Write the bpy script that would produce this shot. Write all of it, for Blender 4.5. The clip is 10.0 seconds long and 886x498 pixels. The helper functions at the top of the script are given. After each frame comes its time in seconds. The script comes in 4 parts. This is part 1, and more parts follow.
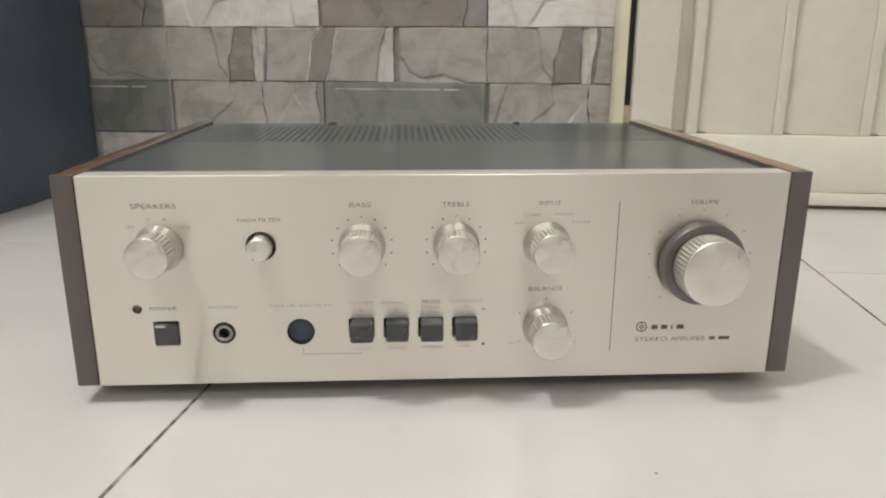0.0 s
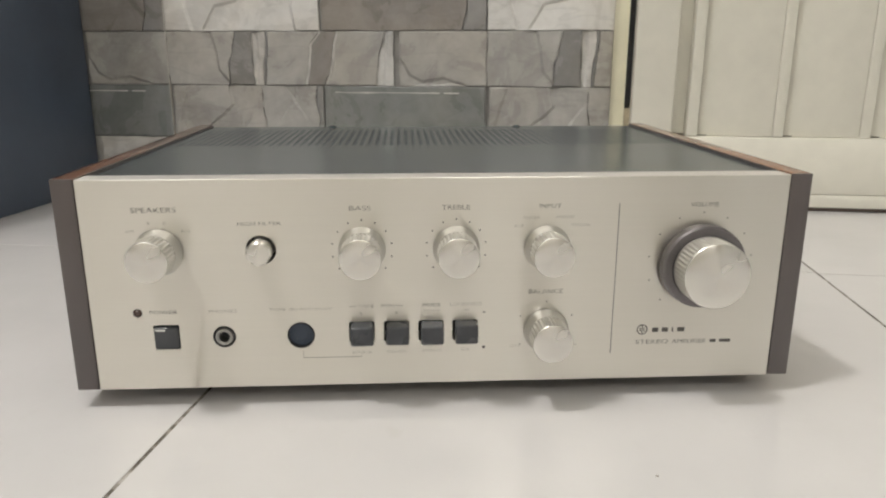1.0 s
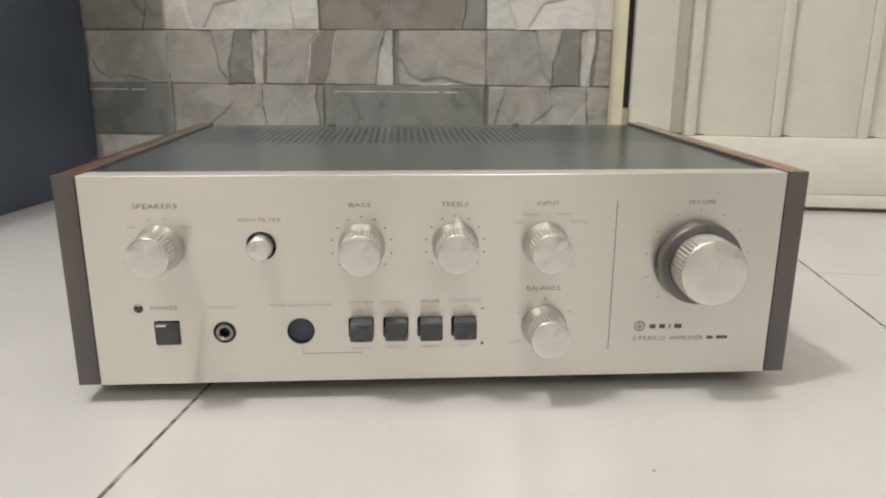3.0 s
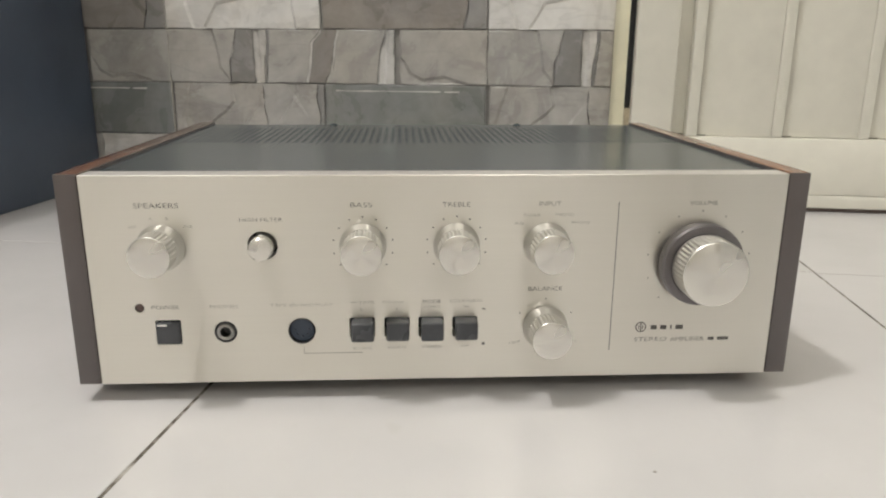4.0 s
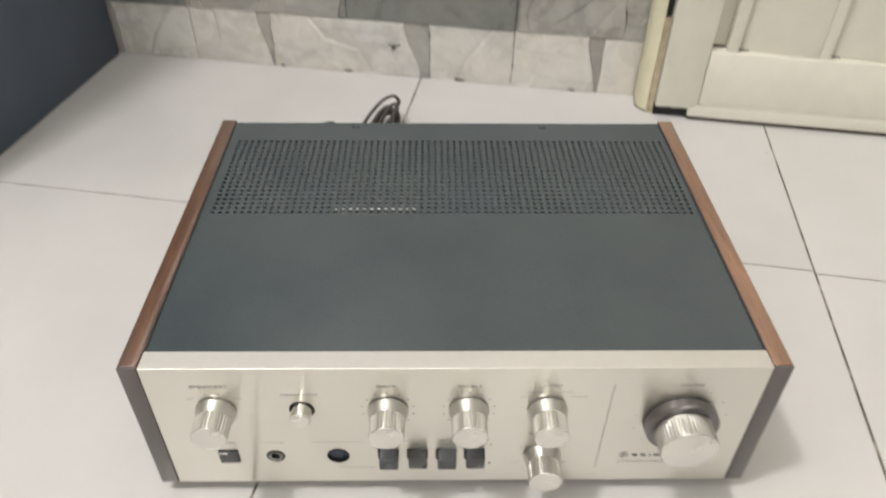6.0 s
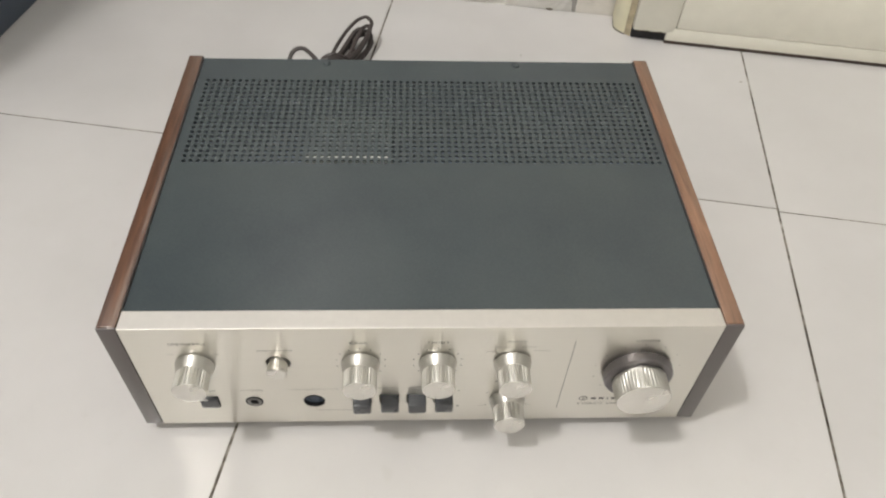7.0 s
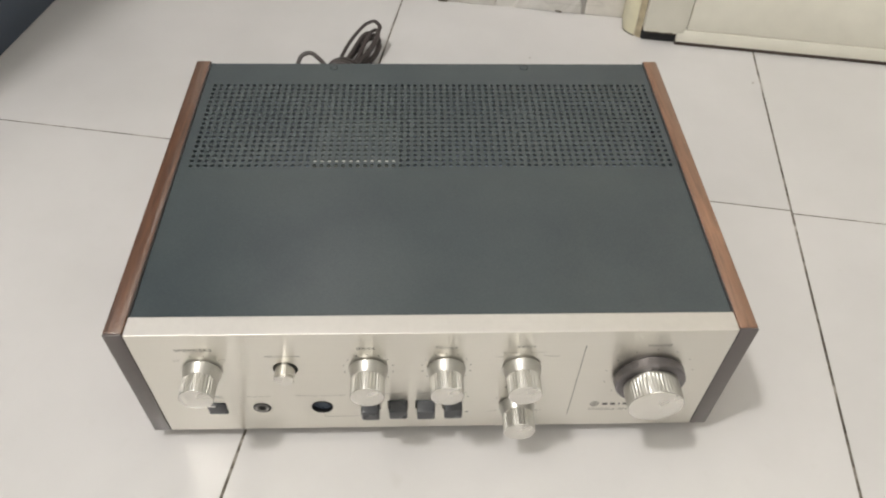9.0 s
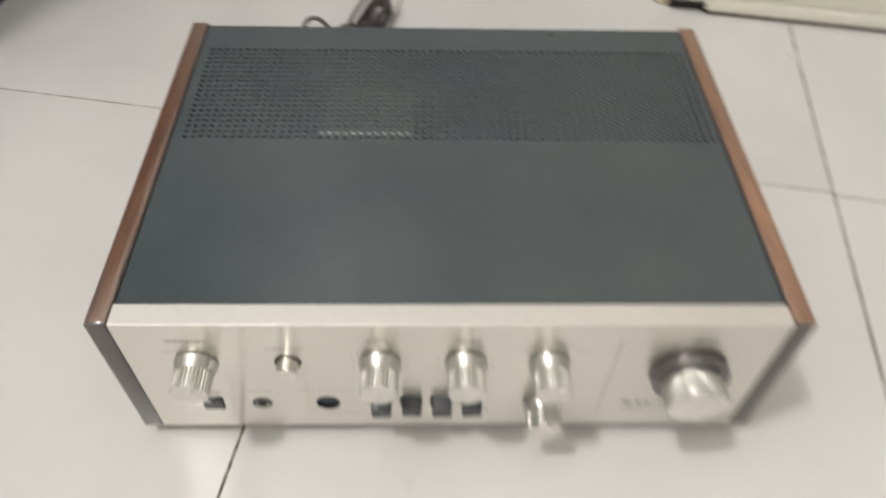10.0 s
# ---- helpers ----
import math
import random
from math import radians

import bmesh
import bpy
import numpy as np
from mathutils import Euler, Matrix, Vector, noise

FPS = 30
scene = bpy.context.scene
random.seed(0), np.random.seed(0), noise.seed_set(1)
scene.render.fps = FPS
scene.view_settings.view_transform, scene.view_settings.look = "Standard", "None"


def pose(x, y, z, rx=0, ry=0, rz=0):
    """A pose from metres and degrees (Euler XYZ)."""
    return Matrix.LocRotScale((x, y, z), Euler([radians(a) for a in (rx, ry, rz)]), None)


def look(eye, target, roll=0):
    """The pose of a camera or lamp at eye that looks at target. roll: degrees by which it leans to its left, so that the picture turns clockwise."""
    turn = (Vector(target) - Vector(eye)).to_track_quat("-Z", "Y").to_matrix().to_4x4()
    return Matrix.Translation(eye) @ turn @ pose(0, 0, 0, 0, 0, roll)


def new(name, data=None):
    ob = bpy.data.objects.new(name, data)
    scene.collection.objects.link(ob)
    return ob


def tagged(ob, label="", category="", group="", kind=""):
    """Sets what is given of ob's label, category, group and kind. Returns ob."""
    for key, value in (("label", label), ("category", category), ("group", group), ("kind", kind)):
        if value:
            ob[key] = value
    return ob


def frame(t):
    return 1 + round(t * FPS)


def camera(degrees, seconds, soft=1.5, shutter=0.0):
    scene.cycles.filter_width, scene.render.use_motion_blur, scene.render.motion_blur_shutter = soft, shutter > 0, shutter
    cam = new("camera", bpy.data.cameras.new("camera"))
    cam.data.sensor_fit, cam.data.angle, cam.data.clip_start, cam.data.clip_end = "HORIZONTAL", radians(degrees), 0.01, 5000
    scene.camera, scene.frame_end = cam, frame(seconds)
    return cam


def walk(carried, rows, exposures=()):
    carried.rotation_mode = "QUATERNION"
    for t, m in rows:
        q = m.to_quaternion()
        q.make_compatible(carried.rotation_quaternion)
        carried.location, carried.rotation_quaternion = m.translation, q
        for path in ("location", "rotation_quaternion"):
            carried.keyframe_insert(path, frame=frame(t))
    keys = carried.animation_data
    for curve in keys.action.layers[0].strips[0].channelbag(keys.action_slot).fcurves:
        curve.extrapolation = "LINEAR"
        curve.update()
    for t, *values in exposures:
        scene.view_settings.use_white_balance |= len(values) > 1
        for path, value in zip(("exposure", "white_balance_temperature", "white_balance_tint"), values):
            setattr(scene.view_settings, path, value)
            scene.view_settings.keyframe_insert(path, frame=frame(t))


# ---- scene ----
# ---- camera ----
cam = camera(62.8, 10.0, soft=2.1, shutter=0.8)
PATH = [
    (0, (-0.0189, -0.3400, 0.1726), (-0.0023, -0.0512, 0.0929), 0.25),
    (0.5, (-0.0191, -0.3398, 0.1724), (-0.0011, -0.0508, 0.0940), 0.13),
    (1, (-0.0187, -0.3399, 0.1724), (-0.0023, -0.0508, 0.0941), 0.09),
    (1.5, (-0.0187, -0.3395, 0.1721), (-0.0033, -0.0504, 0.0936), 0.01),
    (2, (-0.0192, -0.3440, 0.1720), (-0.0027, -0.0550, 0.0934), 0.02),
    (2.5, (-0.0189, -0.3429, 0.1713), (-0.0020, -0.0538, 0.0930), 0.13),
    (4, (-0.0194, -0.3425, 0.1718), (-0.0027, -0.0535, 0.0933), 0.40),
    (4.3, (-0.0183, -0.3415, 0.1738), (-0.0042, -0.0526, 0.0942), 0.14),
    (4.5, (-0.0180, -0.3414, 0.1812), (-0.0102, -0.0526, 0.1006), -0.13),
    (4.7, (-0.0198, -0.3402, 0.1906), (-0.0161, -0.0532, 0.1033), 0.39),
    (5, (-0.0188, -0.3300, 0.2240), (-0.0164, -0.0502, 0.1158), 1.30),
    (5.2, (-0.0211, -0.3079, 0.2625), (-0.0133, -0.0444, 0.1192), 2.01),
    (5.5, (-0.0173, -0.2846, 0.3270), (-0.0112, -0.0319, 0.1654), 1.81),
    (5.7, (-0.0169, -0.2718, 0.3683), (-0.0135, -0.0260, 0.1964), 0.60),
    (6.8, (-0.0084, -0.2355, 0.4473), (0.0053, -0.0400, 0.2202), 3.20),
    (7, (-0.0105, -0.2348, 0.4474), (0.0039, -0.0363, 0.2229), 3.05),
    (7.5, (-0.0119, -0.2330, 0.4468), (-0.0022, -0.0333, 0.2231), 1.90),
    (8, (-0.0118, -0.2307, 0.4472), (-0.0008, -0.0305, 0.2241), 1.94),
    (8.5, (-0.0093, -0.2326, 0.4457), (0.0001, -0.0320, 0.2228), 1.65),
    (9, (-0.0083, -0.2320, 0.4440), (0.0014, -0.0320, 0.2206), 1.72),
    (9.5, (-0.0009, -0.2294, 0.4365), (0.0105, -0.0288, 0.2137), 1.70),
    (9.7, (0.0015, -0.2292, 0.4178), (0.0199, -0.0288, 0.1953), 2.63),
    (9.8, (-0.0152, -0.2134, 0.4205), (0.0127, -0.0238, 0.1897), 4.86),
    (9.9, (-0.0187, -0.2094, 0.4197), (-0.0010, -0.0193, 0.1883), 2.81),
    (10, (-0.0162, -0.2019, 0.4127), (-0.0078, -0.0084, 0.1836), 2.08),
]
EXPOSURES = [(0.0, -0.02), (4.5, -0.02), (5.2, -0.03), (5.5, 0.05), (5.7, 0.17), (6.1, 0.12), (6.8, -0.03), (7.5, 0.0), (10.0, 0.0)]
walk(cam, [(t, look(eye, target, roll)) for t, eye, target, roll in PATH], EXPOSURES)

# ---- world and lamps ----
world = bpy.data.worlds.new("world")
scene.world = world
world.use_nodes = True
world.node_tree.nodes["Background"].inputs["Color"].default_value = (0.9, 0.95, 1.0, 1)
world.node_tree.nodes["Background"].inputs["Strength"].default_value = 0.02

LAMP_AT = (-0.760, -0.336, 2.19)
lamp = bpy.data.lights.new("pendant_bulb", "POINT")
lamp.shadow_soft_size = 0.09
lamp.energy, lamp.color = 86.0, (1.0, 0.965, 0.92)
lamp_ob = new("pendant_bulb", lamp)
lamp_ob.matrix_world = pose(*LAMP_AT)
# Added fill tube, unseen, high on south wall: room place, turn about z, power.
FILL_TUBES = [(Vector((0.85, -2.076, 2.0)), 0.0, 9.5)]
for place, turn, power in FILL_TUBES:
    fill_lamp = bpy.data.lights.new("fill_tube", "AREA")
    fill_lamp.shape, fill_lamp.size, fill_lamp.size_y = "RECTANGLE", 0.85, 0.05
    fill_lamp.energy, fill_lamp.color = power, (1.0, 0.975, 0.93)
    fill_ob = new("fill_tube", fill_lamp)
    fill_ob.matrix_world = pose(0, 0, 0, 0, 0, -10.0) @ Matrix.Translation(place) @ pose(0, 0, 0, 62, 0, turn)

# ---- materials ----


class Nodes:
    """Short forms for building a node tree."""

    def __init__(self, name):
        self.mat = bpy.data.materials.new(name)
        self.mat.use_nodes = True
        self.tree = self.mat.node_tree
        self.bsdf = self.tree.nodes["Principled BSDF"]

    def add(self, kind, **values):
        node = self.tree.nodes.new(kind)
        for key, value in values.items():
            setattr(node, key, value)
        return node

    def link(self, a, b):
        self.tree.links.new(a, b)

    def coords(self, out="Object", scale=(1, 1, 1)):
        c, m = self.add("ShaderNodeTexCoord"), self.add("ShaderNodeMapping")
        m.inputs["Scale"].default_value = scale
        self.link(c.outputs[out], m.inputs["Vector"])
        return m.outputs["Vector"]

    def noise(self, vector, scale, detail=4.0, rough=0.55, distortion=0.0):
        n = self.add("ShaderNodeTexNoise")
        n.inputs["Scale"].default_value, n.inputs["Detail"].default_value = scale, detail
        n.inputs["Roughness"].default_value, n.inputs["Distortion"].default_value = rough, distortion
        self.link(vector, n.inputs["Vector"])
        return n.outputs["Fac"]

    def ramp(self, fac, *stops):
        r = self.add("ShaderNodeValToRGB")
        while len(r.color_ramp.elements) < len(stops):
            r.color_ramp.elements.new(0.5)
        for e, (p, c) in zip(r.color_ramp.elements, stops):
            e.position, e.color = p, (*c, 1) if len(c) == 3 else c
        self.link(fac, r.inputs["Fac"])
        return r.outputs["Color"]

    def mix(self, fac, a, b, mode="MIX"):
        m = self.add("ShaderNodeMix", data_type="RGBA", blend_type=mode)
        for socket, value in ((m.inputs[0], fac), (m.inputs[6], a), (m.inputs[7], b)):
            if hasattr(value, "is_linked"):
                self.link(value, socket)
            elif isinstance(value, (int, float)):
                socket.default_value = value
            else:
                socket.default_value = (*value, 1)
        return m.outputs[2]

    def bump(self, height, strength, distance):
        b = self.add("ShaderNodeBump")
        b.inputs["Strength"].default_value, b.inputs["Distance"].default_value = strength, distance
        self.link(height, b.inputs["Height"])
        self.link(b.outputs["Normal"], self.bsdf.inputs["Normal"])

    def set(self, **values):
        names = {"color": "Base Color", "rough": "Roughness", "metal": "Metallic", "spec": "Specular IOR Level", "aniso": "Anisotropic",
                 "aniso_turn": "Anisotropic Rotation", "coat": "Coat Weight", "coat_rough": "Coat Roughness", "coat_ior": "Coat IOR", "emit": "Emission Color", "emit_strength": "Emission Strength"}
        for key, value in values.items():
            socket = self.bsdf.inputs[names[key]]
            if hasattr(value, "is_linked"):
                self.link(value, socket)
            elif isinstance(value, (int, float)):
                socket.default_value = value
            else:
                socket.default_value = (*value, 1)
        return self.mat


def mapped(n, fac, low, high):
    m = n.add("ShaderNodeMapRange")
    m.inputs["To Min"].default_value, m.inputs["To Max"].default_value = low, high
    n.link(fac, m.inputs["Value"])
    return m.outputs["Result"]


def plain(name, color, rough=0.5, metal=0.0, grain=60.0, amount=0.18, bump=0.0, spec=0.5):
    """A surface with two scales of gentle variation."""
    n = Nodes(name)
    v = n.coords()
    fine, broad = n.noise(v, grain), n.noise(v, grain / 9)
    dark, light = [c * (1 - amount) for c in color], [min(1, c * (1 + amount)) for c in color]
    shade = n.ramp(n.mix(0.5, fine, broad), (0.3, dark), (0.7, light))
    if bump:
        n.bump(fine, 0.4, bump)
    return n.set(color=shade, rough=mapped(n, broad, rough * 0.85, min(1, rough * 1.15)), metal=metal, spec=spec)


def floor_tile_material():
    n = Nodes("glazed_floor_tile")
    v = n.coords("Object")
    info = n.add("ShaderNodeObjectInfo")
    shift = n.add("ShaderNodeVectorMath", operation="ADD")
    n.link(v, shift.inputs[0])
    n.link(info.outputs["Random"], shift.inputs[1])
    p = shift.outputs[0]
    cloud, fine = n.noise(p, 7, 5), n.noise(p, 90, 4)
    base = n.ramp(cloud, (0.3, (0.56, 0.55, 0.55)), (0.7, (0.635, 0.622, 0.625)))
    base = n.mix(n.ramp(fine, (0.62, (0, 0, 0)), (0.8, (0.22, 0.22, 0.22))), base, (0.52, 0.505, 0.48))
    dirt = n.ramp(n.noise(p, 38, 2), (0.76, (0, 0, 0)), (0.86, (0.25, 0.25, 0.25)))
    base = n.mix(dirt, base, (0.44, 0.42, 0.38))
    tint = n.mix(mapped(n, info.outputs["Random"], 0.0, 0.35), base, (0.60, 0.59, 0.58))
    n.bump(n.noise(p, 14, 3), 0.10, 0.002)
    return n.set(color=tint, rough=mapped(n, fine, 0.10, 0.22), spec=0.45)


def grout_material():
    n = Nodes("dirty_grout")
    v = n.coords("Object")
    f = n.mix(0.55, n.noise(v, 28, 3, 0.6), n.noise(v, 110, 5, 0.7))
    return n.set(color=n.ramp(f, (0.40, (0.045, 0.037, 0.028)), (0.49, (0.11, 0.095, 0.075)), (0.55, (0.27, 0.25, 0.22)), (0.66, (0.45, 0.43, 0.40))), rough=0.9)


def stone_material(name, dark, light, vein, rough=0.27):
    """Glazed print of a stone: soft clouds, a warm and a cool tint, and a few slanting veins."""
    n = Nodes(name)
    v = n.coords("Object")
    info = n.add("ShaderNodeObjectInfo")
    shift = n.add("ShaderNodeVectorMath", operation="ADD")
    n.link(v, shift.inputs[0])
    n.link(info.outputs["Random"], shift.inputs[1])
    p = shift.outputs[0]
    broad, fine = n.noise(p, 16, 5, 0.6, 0.8), n.noise(p, 75, 4, 0.6)
    base = n.ramp(n.mix(0.28, broad, fine), (0.30, dark), (0.68, light))
    warm = n.ramp(n.noise(p, 11, 3, 0.5), (0.40, (0, 0, 0)), (0.62, (0.55, 0.55, 0.55)))
    base = n.mix(warm, base, n.mix(1.0, base, (1.05, 1.0, 0.93), "MULTIPLY"))
    turn = n.add("ShaderNodeMapping")
    turn.inputs["Rotation"].default_value, turn.inputs["Scale"].default_value = (0, 0.75, 0), (0.45, 1, 1.5)
    n.link(p, turn.inputs["Vector"])
    streak = n.ramp(n.noise(turn.outputs["Vector"], 17, 3, 0.5, 0.5), (0.478, (0, 0, 0)), (0.497, (0.16, 0.16, 0.16)), (0.503, (0.13, 0.13, 0.13)), (0.535, (0, 0, 0)))
    base = n.mix(streak, base, vein)
    n.bump(n.mix(0.5, broad, fine), 0.18, 0.0012)
    return n.set(color=base, rough=mapped(n, broad, rough * 0.85, rough * 1.2), spec=0.45)


def brushed_material(name, color, rough, aniso, radial=""):
    """Metal with fine parallel or turned scratches, which spread reflections across their run."""
    n = Nodes(name)
    tangent = n.add("ShaderNodeTangent", direction_type="RADIAL" if radial else "UV_MAP")
    if radial:
        tangent.axis = radial
        lines = n.noise(n.coords("Object"), 40, 2)
    else:
        lines = n.noise(n.coords("Object", (6, 6, 900)), 1.0, 3)
    n.link(tangent.outputs["Tangent"], n.bsdf.inputs["Tangent"])
    broad = n.noise(n.coords("Object"), 12, 3)
    shade = n.ramp(n.mix(0.6, lines, broad), (0.3, [c * 0.95 for c in color]), (0.7, color))
    return n.set(color=shade, rough=mapped(n, lines, rough * 0.94, rough * 1.06), metal=1.0, aniso=aniso, aniso_turn=0.25)


def wood_material(name, dark, light, rough):
    n = Nodes(name)
    v = n.coords("Object", (26, 1.6, 26))
    streak = n.noise(v, 4.5, 6, 0.65, 0.8)
    pores = n.noise(n.coords("Object", (320, 14, 320)), 2.2, 3)
    base = n.ramp(streak, (0.28, dark), (0.55, [(a + b) / 2 for a, b in zip(dark, light)]), (0.75, light))
    base = n.mix(n.ramp(pores, (0.52, (0, 0, 0)), (0.72, (0.55, 0.55, 0.55))), base, [c * 0.45 for c in dark])
    n.bump(pores, 0.15, 0.0003)
    return n.set(color=base, rough=0.5, spec=0.3, coat=1.0, coat_rough=rough, coat_ior=1.85)


def paint_steel_material():
    n = Nodes("green_grey_enamel")
    v = n.coords("Object")
    fine, broad = n.noise(v, 900, 2), n.noise(v, 9, 4)
    base = n.ramp(n.mix(0.35, broad, fine), (0.3, (0.050, 0.0625, 0.0715)), (0.7, (0.076, 0.092, 0.096)))
    scuff = n.ramp(n.noise(v, 26, 4, 0.7), (0.70, (0, 0, 0)), (0.76, (0.35, 0.35, 0.35)))
    base = n.mix(scuff, base, (0.11, 0.12, 0.118))
    n.bump(fine, 0.05, 0.0001)
    return n.set(color=base, rough=mapped(n, broad, 0.19, 0.27), spec=0.5)


FLOOR_TILE, GROUT = floor_tile_material(), grout_material()
STONE = {
    "w": stone_material("pale_stone_print", (0.53, 0.52, 0.50), (0.74, 0.73, 0.71), (0.20, 0.195, 0.19)),
    "l": stone_material("light_stone_print", (0.27, 0.262, 0.25), (0.46, 0.45, 0.43), (0.15, 0.145, 0.14)),
    "b": stone_material("brown_stone_print", (0.19, 0.177, 0.168), (0.31, 0.29, 0.272), (0.12, 0.112, 0.107)),
    "g": stone_material("grey_stone_print", (0.16, 0.168, 0.165), (0.26, 0.27, 0.265), (0.12, 0.125, 0.12)),
    "h": stone_material("pale_chipped_rim_print", (0.36, 0.355, 0.345), (0.66, 0.65, 0.63), (0.32, 0.31, 0.30)),
    "d": stone_material("dark_stone_print", (0.195, 0.191, 0.188), (0.31, 0.304, 0.298), (0.14, 0.14, 0.14)),
}
WALL_BACK = plain("dark_tile_print", (0.27, 0.262, 0.25), 0.4, grain=90, amount=0.3)
TILE_JOINT = plain("pale_wall_grout", (0.50, 0.48, 0.44), 0.85, grain=200)
PLASTER = plain("grey_plaster", (0.50, 0.50, 0.48), 0.8, grain=25, amount=0.06, bump=0.001)
BEIGE = plain("beige_wall_paint", (0.50, 0.47, 0.41), 0.7, grain=20, amount=0.08)
CEILING = plain("white_ceiling_paint", (0.82, 0.82, 0.80), 0.85, grain=20, amount=0.04)
CREAM = plain("cream_door_enamel", (0.76, 0.74, 0.655), 0.38, grain=45, amount=0.06, bump=0.0004)
YELLOWED = plain("yellowed_frame_enamel", (0.74, 0.70, 0.52), 0.42, grain=30, amount=0.12, bump=0.0004)
RUSTY = plain("rust_stained_enamel", (0.46, 0.39, 0.27), 0.6, grain=120, amount=0.4)
FOOT_BROWN = plain("dark_brown_foot", (0.07, 0.05, 0.04), 0.8, grain=150, amount=0.4)
GRIME_SHADE = plain("brown_dirt_and_shade", (0.13, 0.115, 0.085), 0.8, grain=200, amount=0.3)
GAP_SHADE = plain("dark_gap_shade", (0.022, 0.022, 0.024), 0.7)
NAVY = plain("dark_navy_laminate", (0.064, 0.084, 0.122), 0.45, grain=14, amount=0.2)
ALUMINIUM = brushed_material("brushed_champagne_aluminium", (0.80, 0.777, 0.72), 0.29, 0.915)
FACE_METAL = brushed_material("turned_face_aluminium", (0.80, 0.78, 0.735), 0.27, 0.93, "Y")
KNOB_METAL = brushed_material("turned_aluminium", (0.67, 0.66, 0.635), 0.34, 0.55, "Y")
CHROME = plain("chrome", (0.36, 0.355, 0.345), 0.30, 1.0, grain=300, amount=0.05)
SATIN = plain("satin_aluminium_edge", (0.74, 0.715, 0.69), 0.55, 1.0, grain=200, amount=0.04)
ENAMEL = paint_steel_material()
STEEL_DARK = plain("dark_chassis_steel", (0.165, 0.188, 0.235), 0.6)
STEEL = plain("bare_steel", (0.75, 0.74, 0.70), 0.35, 1.0, grain=200)
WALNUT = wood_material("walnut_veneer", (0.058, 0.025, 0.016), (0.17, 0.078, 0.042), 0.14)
# Brightened walnut copy: the right cheek's sheen is put into its colour.
SHEEN_WALNUT = wood_material("sheen_walnut_veneer", (0.150, 0.070, 0.039), (0.33, 0.162, 0.090), 0.15)
EDGE_BAND = plain("dark_brown_edge_band", (0.098, 0.083, 0.081), 0.30, grain=120, amount=0.05, spec=0.8)
ZINC = plain("bright_zinc_plate", (0.66, 0.66, 0.64), 0.5, 0.0, grain=200)
BLACK = plain("black_plastic", (0.018, 0.018, 0.020), 0.4)
KEY_GREY = plain("dark_grey_key_plastic", (0.062, 0.066, 0.074), 0.27, grain=300, amount=0.1)
RING_GREY = plain("dark_anodised_ring", (0.195, 0.182, 0.188), 0.30, 0.8, grain=300, amount=0.1)
INK = plain("black_ink", (0.10, 0.095, 0.088), 0.6)
INK_FAINT = plain("worn_grey_ink", (0.29, 0.275, 0.25), 0.6)
WHITE_GLINT = plain("white_glint", (0.75, 0.74, 0.72), 0.4)
CORD = plain("dark_brown_cord", (0.050, 0.040, 0.039), 0.4, grain=150)
LED_RED = plain("unlit_red_lens", (0.085, 0.055, 0.048), 0.2)
n_glow = Nodes("lamp_diffuser")
LAMP_GLOW = n_glow.set(color=(0.9, 0.9, 0.88), emit=(1.0, 0.94, 0.84), emit_strength=6.0)

# ---- mesh helpers ----
ROOM = pose(0, 0, 0, 0, 0, -10.0)


def mesh_of(bm, name, smooth=35):
    data = bpy.data.meshes.new(name)
    bm.normal_update()
    bm.to_mesh(data)
    bm.free()
    if smooth:
        data.shade_smooth()
        data.set_sharp_from_angle(angle=radians(smooth))
    return data


def part(name, bm, material, parent, label="", at=(0, 0, 0)):
    """One mesh object under a thing or a part; bm may be a finished mesh."""
    data = mesh_of(bm, name) if isinstance(bm, bmesh.types.BMesh) else bm
    if not data.materials:
        data.materials.append(material)
    ob = new(name, data)
    ob.parent = parent
    ob.location = at
    return tagged(ob, label)


def thing(name, at, label, category, group="", kind="", m=None):
    ob = new(name)
    ob.empty_display_size = 0.05
    ob.matrix_world = m if m is not None else pose(*at)
    return tagged(ob, label, category, group, kind)


def solid(name, bm, material, label, category, kind="", m=None, smooth=35):
    """A top-level thing that is a single mesh."""
    data = mesh_of(bm, name, smooth)
    data.materials.append(material)
    ob = new(name, data)
    if m is not None:
        ob.matrix_world = m
    return tagged(ob, label, category, "", kind)


def box(x0, x1, y0, y1, z0, z1, bevel=0.0, segments=2, bm=None):
    bm = bm or bmesh.new()
    made = bmesh.ops.create_cube(bm, size=1)["verts"]
    bmesh.ops.scale(bm, vec=(x1 - x0, y1 - y0, z1 - z0), verts=made)
    bmesh.ops.translate(bm, vec=((x0 + x1) / 2, (y0 + y1) / 2, (z0 + z1) / 2), verts=made)
    if bevel:
        edges = {e for v in made for e in v.link_edges}
        bmesh.ops.bevel(bm, geom=list(edges), offset=bevel, segments=segments, profile=0.5, affect="EDGES")
    return bm


def prism(plan, z0, z1):
    """An upright block over a plan outline, its edges slightly rounded."""
    bm = bmesh.new()
    foot = [bm.verts.new((x, y, z0)) for x, y in plan]
    head = [bm.verts.new((x, y, z1)) for x, y in plan]
    bm.faces.new(foot)
    bm.faces.new(head)
    for k in range(len(plan)):
        q = (k + 1) % len(plan)
        bm.faces.new((foot[k], foot[q], head[q], head[k]))
    bmesh.ops.recalc_face_normals(bm, faces=bm.faces)
    return bm


